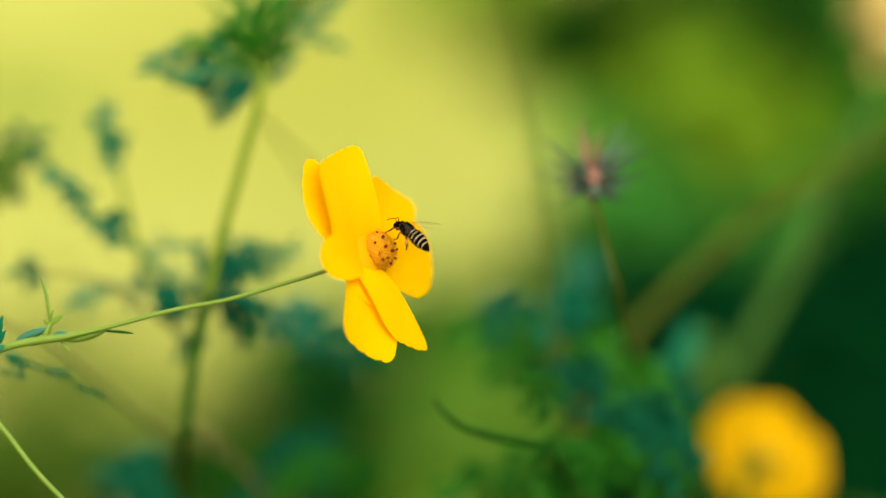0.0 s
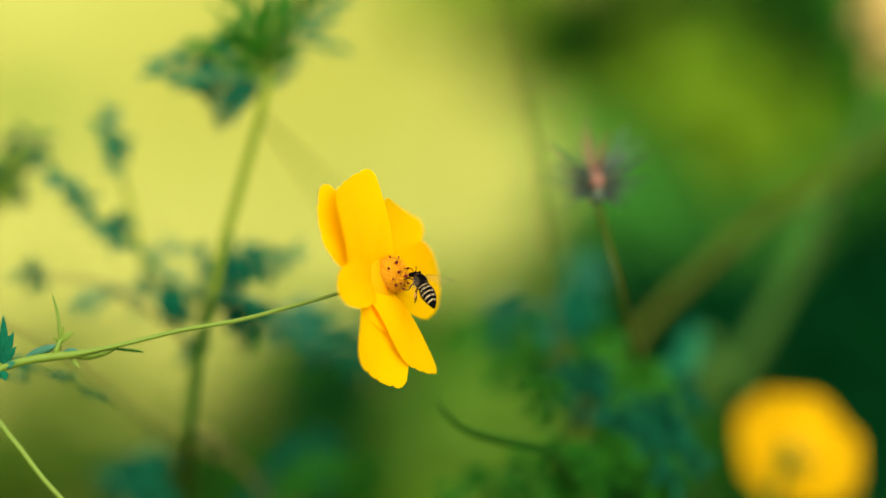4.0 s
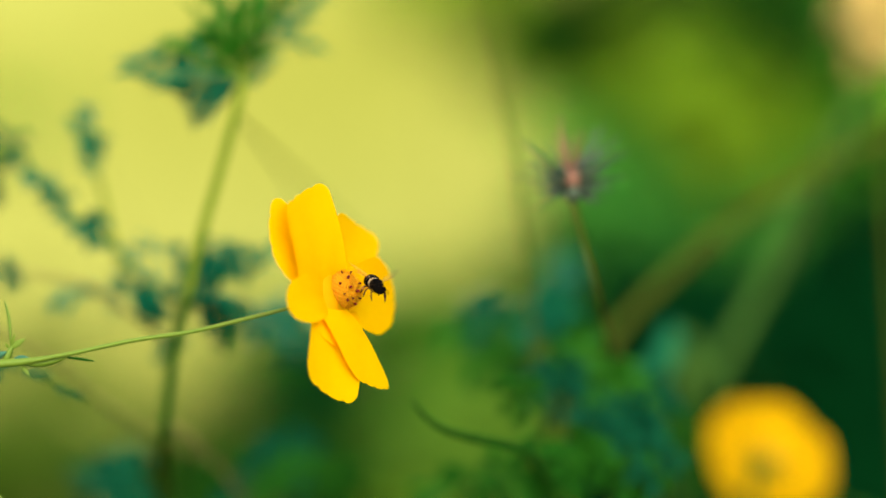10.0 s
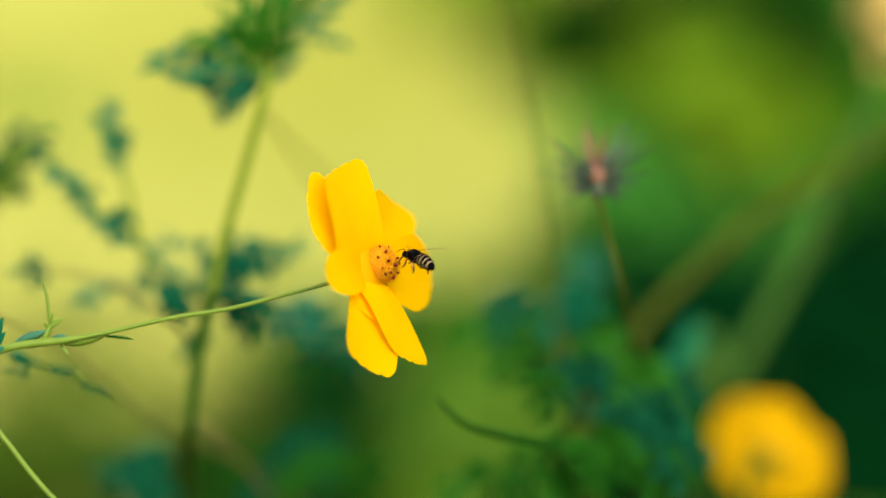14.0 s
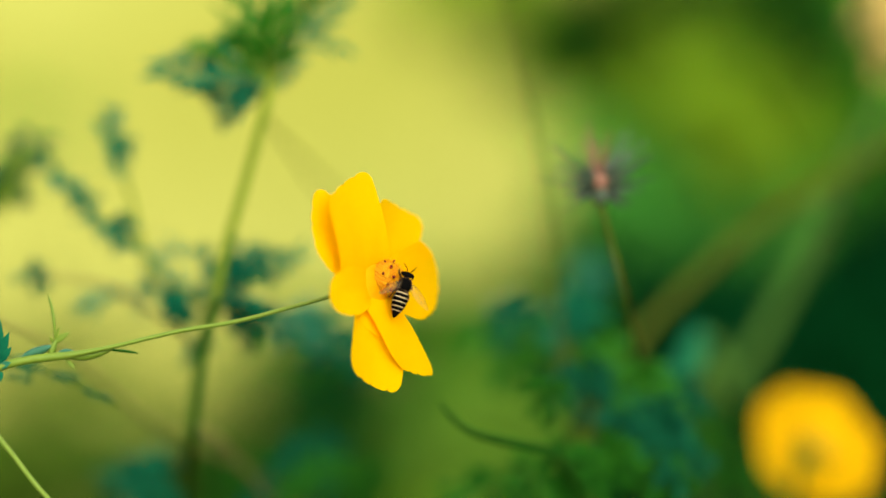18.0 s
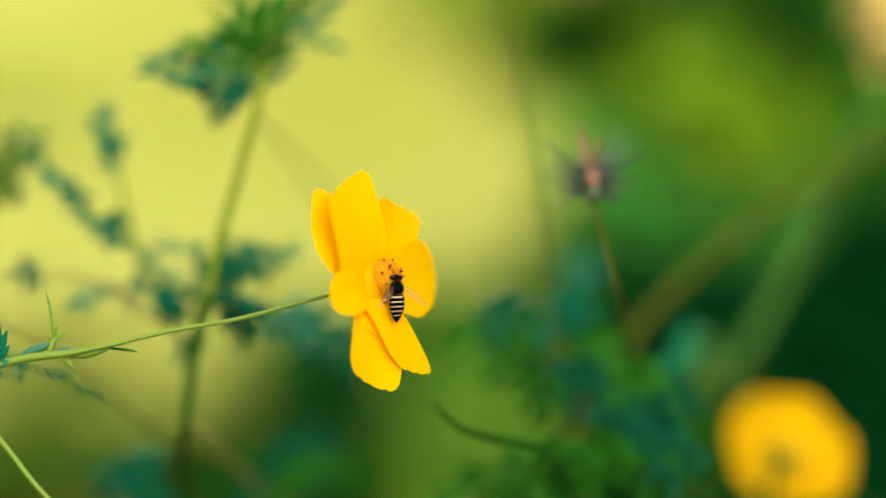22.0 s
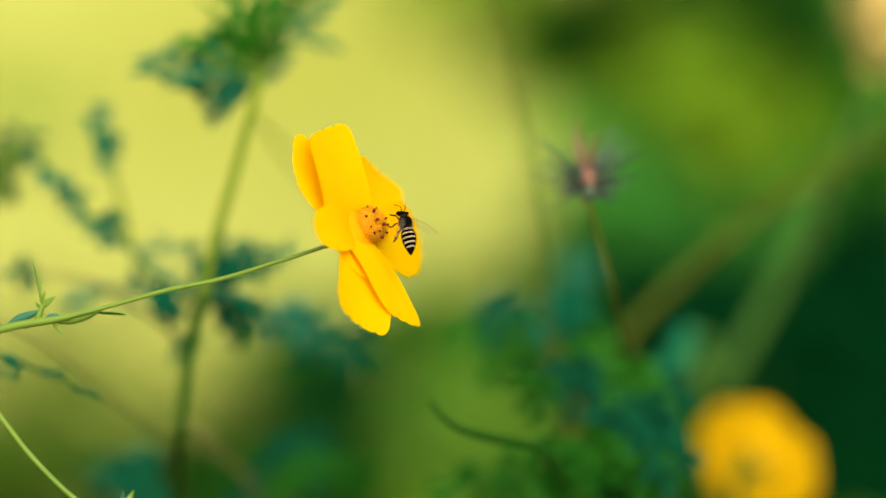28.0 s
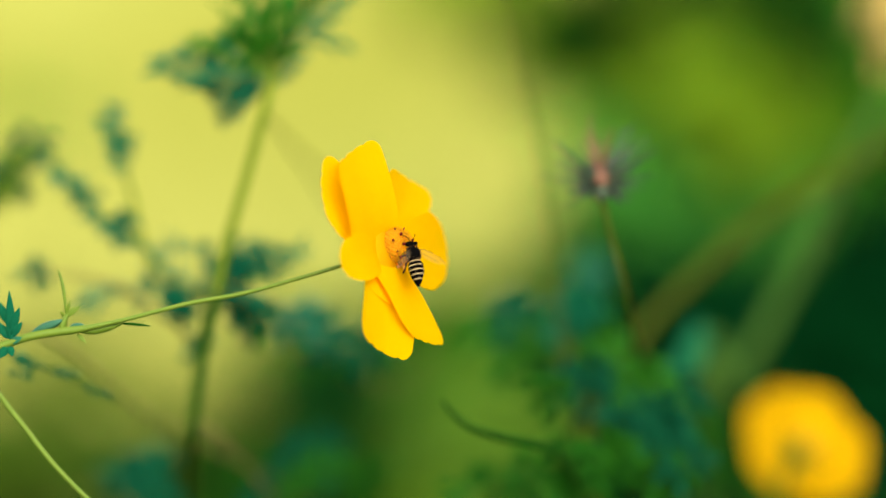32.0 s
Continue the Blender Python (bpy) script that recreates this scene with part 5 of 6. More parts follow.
HEAD_ROWS = [
    (0, -0.02449, 0.69496, -3.1, 1.2, -1.7),
    (0.2, -0.02167, 0.69535, -3.9, 0.6, -1.5),
    (0.4, -0.02241, 0.69570, -4.6, -0.0, -1.4),
    (0.5, -0.02458, 0.69424, -5.0, 0.3, -1.3),
    (0.6, -0.02330, 0.69162, -5.1, 1.9, -0.8),
    (0.8, -0.02217, 0.69132, -5.2, 3.6, 0.2),
    (1, -0.02296, 0.69736, -5.4, 3.0, 1.3),
    (1.2, -0.02132, 0.70033, -3.1, 1.2, 0.6),
    (1.4, -0.02132, 0.69464, -0.9, 2.5, -0.1),
    (1.5, -0.02263, 0.69117, 0.2, 3.4, -0.5),
    (1.6, -0.02413, 0.69185, -0.0, 3.0, -0.4),
    (1.8, -0.02539, 0.69878, -0.5, 0.4, -0.4),
    (2, -0.02334, 0.69891, -1.0, 0.1, -0.4),
    (2.2, -0.02257, 0.69990, -0.1, 0.0, -0.3),
    (2.4, -0.02287, 0.70229, 0.8, -0.6, -0.2),
    (2.5, -0.02351, 0.69804, 1.3, 1.0, -0.2),
    (2.6, -0.02258, 0.69515, 1.9, 1.9, 0.2),
    (2.8, -0.02282, 0.69214, 3.0, 2.6, 0.9),
    (3, -0.02296, 0.69332, 4.1, 1.9, 1.6),
    (3.2, -0.02425, 0.69140, 3.3, 2.4, 1.6),
    (3.4, -0.02599, 0.68876, 2.5, 3.1, 1.6),
    (3.5, -0.02309, 0.69003, 2.0, 2.6, 1.6),
    (5.5, -0.02678, 0.69205, -1.2, 1.6, -0.6),
    (5.6, -0.02863, 0.69014, -0.7, 2.4, -0.5),
    (5.8, -0.02779, 0.69450, 0.4, 1.0, -0.3),
    (6, -0.02453, 0.69830, 1.4, -0.2, -0.1),
    (6.2, -0.02286, 0.69205, -0.5, 1.1, -0.4),
    (6.4, -0.02615, 0.69399, -2.4, -0.4, -0.8),
    (6.5, -0.02591, 0.69822, -3.3, -2.3, -0.9),
    (6.6, -0.02529, 0.70301, -2.2, -3.8, -0.9),
    (6.8, -0.02326, 0.70599, 0.0, -4.4, -0.8),
    (7, -0.02518, 0.69331, 2.2, 0.5, -0.6),
    (7.2, -0.02204, 0.68852, 1.7, 2.4, 0.3),
    (7.4, -0.02421, 0.69457, 1.2, 0.6, 1.2),
    (7.5, -0.02500, 0.69432, 0.9, 0.8, 1.6),
    (7.6, -0.02587, 0.69381, 1.8, 1.2, 1.6),
    (7.8, -0.02759, 0.69088, 3.5, 2.5, 1.6),
    (8, -0.02339, 0.69180, 5.2, 2.6, 1.5),
    (8.2, -0.02151, 0.69937, 3.4, -0.6, 1.2),
    (8.4, -0.02489, 0.69821, 1.7, -0.8, 1.0),
    (8.5, -0.02551, 0.69296, 0.8, 0.8, 0.9),
    (8.6, -0.02737, 0.68853, 0.4, 2.5, 0.9),
    (8.8, -0.02976, 0.68915, -0.4, 2.6, 1.0),
    (9, -0.02744, 0.69349, -1.2, 1.4, 1.0),
    (9.2, -0.02780, 0.69237, -0.9, 1.4, 0.8),
    (9.4, -0.02726, 0.68950, -0.6, 2.0, 0.5),
    (9.5, -0.02694, 0.69135, -0.4, 1.1, 0.4),
    (9.6, -0.02847, 0.69449, -0.4, 0.1, 0.4),
    (9.8, -0.02922, 0.69370, -0.5, 0.5, 0.4),
    (10, -0.02751, 0.68796, -0.5, 2.6, 0.3),
    (10.2, -0.02916, 0.69068, -2.2, 0.8, -0.3),
    (10.4, -0.02888, 0.69856, -3.8, -2.8, -0.8),
    (10.5, -0.02863, 0.69857, -4.7, -3.2, -1.0),
    (10.6, -0.02765, 0.69684, -4.4, -2.4, -1.0),
    (10.8, -0.02957, 0.69343, -3.9, -0.8, -0.9),
    (11, -0.02672, 0.69575, -3.3, -1.2, -0.8),
    (11.2, -0.02486, 0.69987, -3.4, -3.2, -0.9),
    (11.4, -0.02861, 0.69796, -3.5, -3.0, -1.0),
    (11.5, -0.02848, 0.69563, -3.6, -2.4, -1.1),
    (11.6, -0.02787, 0.69550, -4.9, -2.1, -0.1),
    (11.8, -0.02459, 0.70150, -7.5, -3.6, 2.1),
    (12, -0.02484, 0.70586, -10.2, -4.5, 4.3),
    (12.2, -0.03106, 0.69574, -7.4, -1.8, 1.8),
    (12.4, -0.03265, 0.68861, -4.7, -0.1, -0.6),
    (12.5, -0.03020, 0.69105, -3.4, -1.2, -1.7),
    (12.6, -0.03005, 0.69503, -3.8, -2.5, -1.3),
    (12.8, -0.02818, 0.69474, -4.6, -2.1, -0.6),
    (13, -0.02553, 0.69787, -5.5, -2.8, 0.1),
    (13.2, -0.02316, 0.69764, -6.9, -2.3, -0.5),
    (13.4, -0.02465, 0.70193, -8.4, -3.3, -1.0),
    (13.5, -0.02539, 0.70294, -9.1, -3.4, -1.2),
    (13.6, -0.02240, 0.70281, -7.8, -3.0, -1.0),
    (13.8, -0.02409, 0.69510, -5.1, 0.5, -0.5),
    (14, -0.02521, 0.69209, -2.3, 2.3, 0.1),
    (14.2, -0.02137, 0.69555, -3.7, 0.6, 0.2),
    (14.4, -0.02352, 0.69524, -5.1, 0.2, 0.3),
    (14.5, -0.02543, 0.69493, -5.8, 0.0, 0.3),
    (16.5, -0.02370, 0.69845, -0.9, -1.3, -0.6),
    (16.6, -0.02436, 0.69977, -0.9, -2.1, -0.7),
    (16.8, -0.02380, 0.69716, -0.7, -1.8, -0.9),
    (17, -0.02300, 0.70044, -0.6, -3.5, -1.1),
    (17.2, -0.02388, 0.69940, 1.6, -2.0, -0.4),
    (17.4, -0.02233, 0.69306, 3.8, 1.4, 0.4),
    (17.5, -0.02233, 0.69103, 4.9, 2.7, 0.8),
    (17.6, -0.02192, 0.69253, 4.7, 2.1, 0.5),
    (17.8, -0.02238, 0.69397, 4.2, 1.5, -0.0),
    (18, -0.02459, 0.69115, 3.8, 2.4, -0.5),
    (18.2, -0.02375, 0.69020, 3.1, 3.4, -0.1),
    (18.4, -0.02166, 0.69508, 2.4, 2.3, 0.2),
    (18.5, -0.02230, 0.69533, 2.1, 2.5, 0.4),
    (18.6, -0.02245, 0.69678, 2.3, 1.8, 0.4),
    (18.8, -0.02201, 0.69038, 2.9, 3.7, 0.3),
    (19, -0.02350, 0.69111, 3.5, 3.1, 0.2),
    (19.2, -0.02779, 0.69189, 2.7, 3.1, 0.1),
    (19.4, -0.02529, 0.68997, 1.8, 4.0, -0.0),
    (19.5, -0.02412, 0.69055, 1.4, 4.0, -0.1),
    (19.6, -0.02495, 0.69556, 0.4, 1.7, -0.2),
    (19.8, -0.02377, 0.70593, -1.7, -3.0, -0.3),
    (20, -0.02345, 0.70245, -3.8, -2.9, -0.3),
    (20.2, -0.02730, 0.69357, -2.4, 0.3, -0.5),
    (20.4, -0.02929, 0.69241, -1.1, 0.7, -0.5),
    (20.5, -0.02689, 0.69469, -0.4, -0.1, -0.5),
    (20.6, -0.02635, 0.69781, 0.1, -0.5, -0.5),
    (20.8, -0.02393, 0.69668, 1.0, 1.1, -0.4),
    (21, -0.02492, 0.69027, 2.0, 4.5, -0.3),
    (21.2, -0.02658, 0.69876, -1.7, 0.1, -0.2),
    (21.4, -0.02425, 0.70632, -5.4, -3.9, 0.0),
    (21.5, -0.02458, 0.70412, -7.3, -3.9, 0.2),
    (21.6, -0.02563, 0.69984, -4.9, -2.0, 0.1),
    (21.8, -0.02389, 0.68779, -0.0, 2.9, 0.1),
    (22, -0.02330, 0.69100, 4.9, 2.5, 0.3),
    (22.2, -0.02494, 0.69489, 4.0, 0.7, 0.0),
    (22.4, -0.02665, 0.69109, 3.1, 1.5, -0.1),
    (22.5, -0.02597, 0.68930, 2.7, 1.9, -0.2),
    (22.6, -0.02605, 0.68987, 2.3, 2.0, -0.0),
    (22.8, -0.02204, 0.69585, 1.6, 0.4, 0.3),
    (23, -0.02385, 0.69859, 0.8, -0.0, 0.7),
    (23.2, -0.02605, 0.69353, 1.6, 1.0, 0.0),
    (23.4, -0.02835, 0.68769, 2.4, 2.4, -0.6),
    (23.5, -0.02800, 0.68870, 2.8, 1.7, -1.0),
    (23.6, -0.02943, 0.69149, 2.4, 1.0, -0.9),
    (23.8, -0.02901, 0.69400, 1.5, 0.8, -0.6),
    (24, -0.02715, 0.68918, 0.6, 3.1, -0.4),
    (24.2, -0.02827, 0.69165, -0.1, 1.6, -0.7),
    (24.4, -0.02958, 0.69442, -0.8, -0.1, -1.0),
    (24.5, -0.02903, 0.69312, -1.2, 0.0, -1.1),
    (24.6, -0.02971, 0.69059, -1.7, 0.6, -1.2),
    (24.8, -0.02922, 0.68835, -2.8, 0.8, -1.5),
    (25, -0.02914, 0.69431, -3.8, -1.8, -1.6),
    (25.2, -0.02971, 0.69897, -2.9, -4.0, -2.1),
    (25.4, -0.02931, 0.69436, -2.2, -2.8, -2.6),
    (25.5, -0.02917, 0.69340, -1.8, -2.7, -2.9),
    (27.5, -0.03006, 0.69469, -3.9, -2.3, -1.2),
    (27.6, -0.02799, 0.69544, -4.8, -1.9, -0.9),
    (27.8, -0.02791, 0.70032, -6.5, -2.3, -0.4),
    (28, -0.02529, 0.69924, -8.2, -0.5, -0.0),
    (28.2, -0.02498, 0.70470, -7.1, -2.3, -0.2),
    (28.4, -0.02213, 0.70038, -6.1, -0.7, -0.5),
    (28.5, -0.02358, 0.69560, -5.5, 1.0, -0.8),
    (28.6, -0.02493, 0.69453, -5.3, 1.5, -0.7),
    (28.8, -0.02192, 0.69317, -4.8, 2.2, -0.5),
    (29, -0.02191, 0.69558, -4.3, 1.6, -0.2),
    (29.2, -0.02500, 0.69534, -4.7, 1.4, -0.7),
    (29.4, -0.02673, 0.69449, -5.2, 1.5, -1.3),
    (29.5, -0.02399, 0.69525, -5.4, 1.1, -1.6),
    (29.6, -0.02124, 0.69665, -5.6, 0.5, -1.7),
    (29.8, -0.02221, 0.69557, -5.9, 0.6, -1.9),
    (30, -0.02501, 0.69329, -6.3, 1.1, -2.1),
    (30.2, -0.02262, 0.69125, -5.3, 3.0, -1.3),
    (30.4, -0.02283, 0.69675, -4.3, 2.2, -0.4),
    (30.5, -0.02290, 0.69895, -3.8, 2.0, 0.1),
    (30.6, -0.02235, 0.70193, -2.7, 0.7, -0.1),
    (30.8, -0.02046, 0.69775, -0.3, 1.6, -0.4),
    (31, -0.02286, 0.69111, 2.0, 3.5, -0.7),
    (31.2, -0.02463, 0.69743, 1.3, 0.6, -1.0),
    (31.4, -0.02433, 0.70007, 0.6, -0.9, -1.1),
    (31.5, -0.02338, 0.69835, 0.3, -0.6, -1.2),
    (31.6, -0.02280, 0.69866, 0.5, -0.3, -1.0),
    (31.8, -0.02210, 0.70305, 1.0, -1.1, -0.7),
    (32, -0.02277, 0.69650, 1.4, 1.8, -0.4),
]
BUD_ROWS = [
    (0, -0.00044, -0.00127),
    (0.2, 0.00082, -0.00072),
    (0.4, 0.00083, -0.00017),
    (0.5, 0.00021, -0.00079),
    (0.6, 0.00081, -0.00205),
    (0.8, 0.00152, -0.00184),
    (1, 0.00155, 0.00185),
    (1.2, 0.00203, 0.00322),
    (1.4, 0.00194, -0.00018),
    (1.5, 0.00143, -0.00222),
    (1.6, 0.00083, -0.00188),
    (1.8, 0.00023, 0.00185),
    (2, 0.00080, 0.00185),
    (2.2, 0.00109, 0.00219),
    (2.4, 0.00102, 0.00328),
    (2.5, 0.00081, 0.00085),
    (2.6, 0.00113, -0.00079),
    (2.8, 0.00101, -0.00253),
    (3, 0.00094, -0.00198),
    (3.2, 0.00050, -0.00303),
    (3.4, -0.00011, -0.00448),
    (3.5, 0.00092, -0.00378),
    (5.5, -0.00065, -0.00232),
    (5.6, -0.00129, -0.00333),
    (5.8, -0.00096, -0.00085),
    (6, 0.00021, 0.00132),
    (6.2, 0.00055, -0.00229),
    (6.4, -0.00084, -0.00141),
    (6.5, -0.00087, 0.00083),
    (6.6, -0.00082, 0.00326),
    (6.8, -0.00043, 0.00448),
    (7, -0.00141, -0.00290),
    (7.2, -0.00012, -0.00542),
    (7.4, -0.00069, -0.00197),
    (7.5, -0.00087, -0.00204),
    (7.6, -0.00110, -0.00225),
    (7.8, -0.00158, -0.00369),
    (8, 0.00002, -0.00302),
    (8.2, 0.00024, 0.00086),
    (8.4, -0.00139, -0.00005),
    (8.5, -0.00184, -0.00306),
    (8.6, -0.00273, -0.00561),
    (8.8, -0.00403, -0.00547),
    (9, -0.00370, -0.00330),
    (9.2, -0.00369, -0.00403),
    (9.4, -0.00339, -0.00573),
    (9.5, -0.00321, -0.00477),
    (9.6, -0.00373, -0.00301),
    (9.8, -0.00396, -0.00339),
    (10, -0.00334, -0.00649),
    (10.2, -0.00380, -0.00490),
    (10.4, -0.00358, -0.00048),
    (10.5, -0.00344, -0.00043),
    (10.6, -0.00307, -0.00139),
    (10.8, -0.00369, -0.00328),
    (11, -0.00265, -0.00201),
    (11.2, -0.00174, 0.00086),
    (11.4, -0.00279, 0.00042),
    (11.5, -0.00262, -0.00056),
    (11.6, -0.00209, -0.00010),
    (11.8, -0.00029, 0.00426),
    (12, 0.00027, 0.00773),
    (12.2, -0.00245, 0.00123),
    (12.4, -0.00353, -0.00362),
    (12.5, -0.00295, -0.00275),
    (12.6, -0.00292, -0.00072),
    (12.8, -0.00232, -0.00118),
    (13, -0.00145, 0.00024),
    (13.2, -0.00053, -0.00002),
    (13.4, -0.00097, 0.00221),
    (13.5, -0.00118, 0.00270),
    (13.6, -0.00014, 0.00257),
    (13.8, -0.00075, -0.00176),
    (14, -0.00116, -0.00353),
    (14.2, 0.00029, -0.00142),
    (14.4, -0.00036, -0.00140),
    (14.5, -0.00097, -0.00147),
    (16.5, 0.00055, 0.00176),
    (16.6, 0.00036, 0.00258),
    (16.8, 0.00066, 0.00131),
    (17, 0.00104, 0.00330),
    (17.2, 0.00041, 0.00224),
    (17.4, 0.00064, -0.00175),
    (17.5, 0.00047, -0.00311),
    (17.6, 0.00043, -0.00248),
    (17.8, -0.00012, -0.00205),
    (18, -0.00128, -0.00399),
    (18.2, -0.00088, -0.00449),
    (18.4, -0.00005, -0.00179),
    (18.5, -0.00022, -0.00163),
    (18.6, -0.00023, -0.00077),
    (18.8, 0.00002, -0.00414),
    (19, -0.00043, -0.00359),
    (19.2, -0.00161, -0.00285),
    (19.4, -0.00040, -0.00361),
    (19.5, 0.00017, -0.00314),
    (19.6, 0.00003, -0.00008),
    (19.8, 0.00073, 0.00624),
    (20, 0.00112, 0.00493),
    (20.2, -0.00063, -0.00058),
    (20.4, -0.00174, -0.00185),
    (20.5, -0.00111, -0.00090),
    (20.6, -0.00115, 0.00057),
    (20.8, -0.00075, -0.00057),
    (21, -0.00155, -0.00460),
    (21.2, -0.00200, 0.00033),
    (21.4, -0.00104, 0.00477),
    (21.5, -0.00109, 0.00369),
    (21.6, -0.00139, 0.00129),
    (21.8, -0.00065, -0.00543),
    (22, -0.00032, -0.00375),
    (22.2, -0.00056, -0.00133),
    (22.4, -0.00083, -0.00313),
    (22.5, -0.00042, -0.00397),
    (22.6, -0.00035, -0.00346),
    (22.8, 0.00127, 0.00021),
    (23, 0.00085, 0.00212),
    (23.2, -0.00063, -0.00137),
    (23.4, -0.00213, -0.00528),
    (23.5, -0.00236, -0.00509),
    (23.6, -0.00328, -0.00385),
    (23.8, -0.00399, -0.00307),
    (24, -0.00418, -0.00634),
    (24.2, -0.00461, -0.00505),
    (24.4, -0.00510, -0.00360),
    (24.5, -0.00492, -0.00435),
    (24.6, -0.00523, -0.00576),
    (24.8, -0.00519, -0.00701),
    (25, -0.00529, -0.00375),
    (25.2, -0.00529, -0.00100),
    (25.4, -0.00494, -0.00335),
    (25.5, -0.00479, -0.00378),
    (27.5, -0.00313, -0.00074),
    (27.6, -0.00226, -0.00022),
    (27.8, -0.00192, 0.00270),
    (28, -0.00068, 0.00232),
    (28.2, -0.00037, 0.00519),
    (28.4, 0.00083, 0.00267),
    (28.5, 0.00042, -0.00002),
    (28.6, 0.00012, -0.00059),
    (28.8, 0.00152, -0.00130),
    (29, 0.00186, 0.00006),
    (29.2, 0.00033, -0.00042),
    (29.4, -0.00072, -0.00123),
    (29.5, 0.00002, -0.00098),
    (29.6, 0.00078, -0.00038),
    (29.8, 0.00006, -0.00130),
    (30, -0.00130, -0.00287),
    (30.2, -0.00030, -0.00389),
    (30.4, -0.00019, -0.00079),
    (30.5, -0.00014, 0.00048),
    (30.6, 0.00013, 0.00218),
    (30.8, 0.00092, 0.00003),
    (31, 0.00022, -0.00347),
    (31.2, -0.00018, 0.00022),
    (31.4, 0.00014, 0.00190),
    (31.5, 0.00058, 0.00106),
    (31.6, 0.00086, 0.00134),
    (31.8, 0.00128, 0.00398),
    (32, 0.00121, 0.00061),
]
SECOND_ROWS = [
    (0, -0.00008, -0.00002, 0.04),
    (0.5, 0.00200, 0.00127, -2.22),
    (1, 0.00184, 0.00109, -1.90),
    (1.5, 0.00987, 0.00351, -6.10),
    (2, 0.00621, 0.00220, -3.84),
    (2.5, 0.00796, 0.00313, -5.46),
    (3, 0.01352, 0.00480, -8.36),
    (3.5, 0.00987, 0.00351, -6.10),
    (5.5, 0.00576, 0.00146, -2.55),
    (6, 0.00621, 0.00146, -2.55),
    (6.5, 0.00745, 0.00184, -3.19),
    (7, 0.00536, 0.00127, -2.22),
    (7.5, 0.00324, 0.00091, -1.58),
    (8, 0.00232, 0.00017, -0.28),
    (8.5, 0.00401, 0.00053, -0.93),
    (9, 0.00523, 0.00017, -0.28),
    (9.5, 0.00483, -0.00002, 0.04),
    (10, 0.00590, 0.00017, -0.28),
    (10.5, 0.00860, 0.00091, -1.58),
    (11, 0.00260, -0.00002, 0.04),
    (11.5, 0.00574, -0.00002, 0.04),
    (12, 0.00400, -0.00021, 0.36),
    (12.5, 0.00410, -0.00057, 1.01),
    (13, 0.00064, -0.00095, 1.65),
    (13.5, 0.00221, -0.00021, 0.36),
    (14, 0.00003, 0.00035, -0.61),
    (14.5, 0.00122, 0.00017, -0.28),
    (16.5, 0.01081, 0.00332, -5.78),
    (17, 0.00342, 0.00184, -3.19),
    (17.5, 0.01604, 0.00535, -9.33),
    (18, 0.01172, 0.00406, -7.07),
    (18.5, 0.00712, 0.00294, -5.13),
    (19, 0.00971, 0.00332, -5.78),
    (19.5, 0.00273, 0.00109, -1.90),
    (20, 0.00605, 0.00201, -3.52),
    (20.5, 0.00480, 0.00091, -1.58),
    (21, 0.00802, 0.00220, -3.84),
    (21.5, 0.00666, 0.00146, -2.55),
    (22, 0.00632, 0.00184, -3.19),
    (22.5, 0.00155, -0.00021, 0.36),
    (23, 0.00430, 0.00109, -1.90),
    (23.5, 0.00480, 0.00017, -0.28),
    (24, 0.00519, 0.00035, -0.61),
    (24.5, 0.00489, -0.00021, 0.36),
    (25, 0.00940, 0.00127, -2.22),
    (25.5, 0.00373, -0.00002, 0.04),
    (27.5, -0.00076, -0.00076, 1.33),
    (28, -0.00127, -0.00076, 1.33),
    (28.5, 0.00132, 0.00017, -0.28),
    (29, 0.00266, 0.00072, -1.25),
    (29.5, 0.00031, 0.00017, -0.28),
    (30, 0.00135, 0.00127, -2.22),
    (30.5, 0.00223, 0.00127, -2.22),
    (31, 0.01132, 0.00387, -6.75),
    (31.5, 0.00452, 0.00184, -3.19),
    (32, 0.00841, 0.00313, -5.46),
]
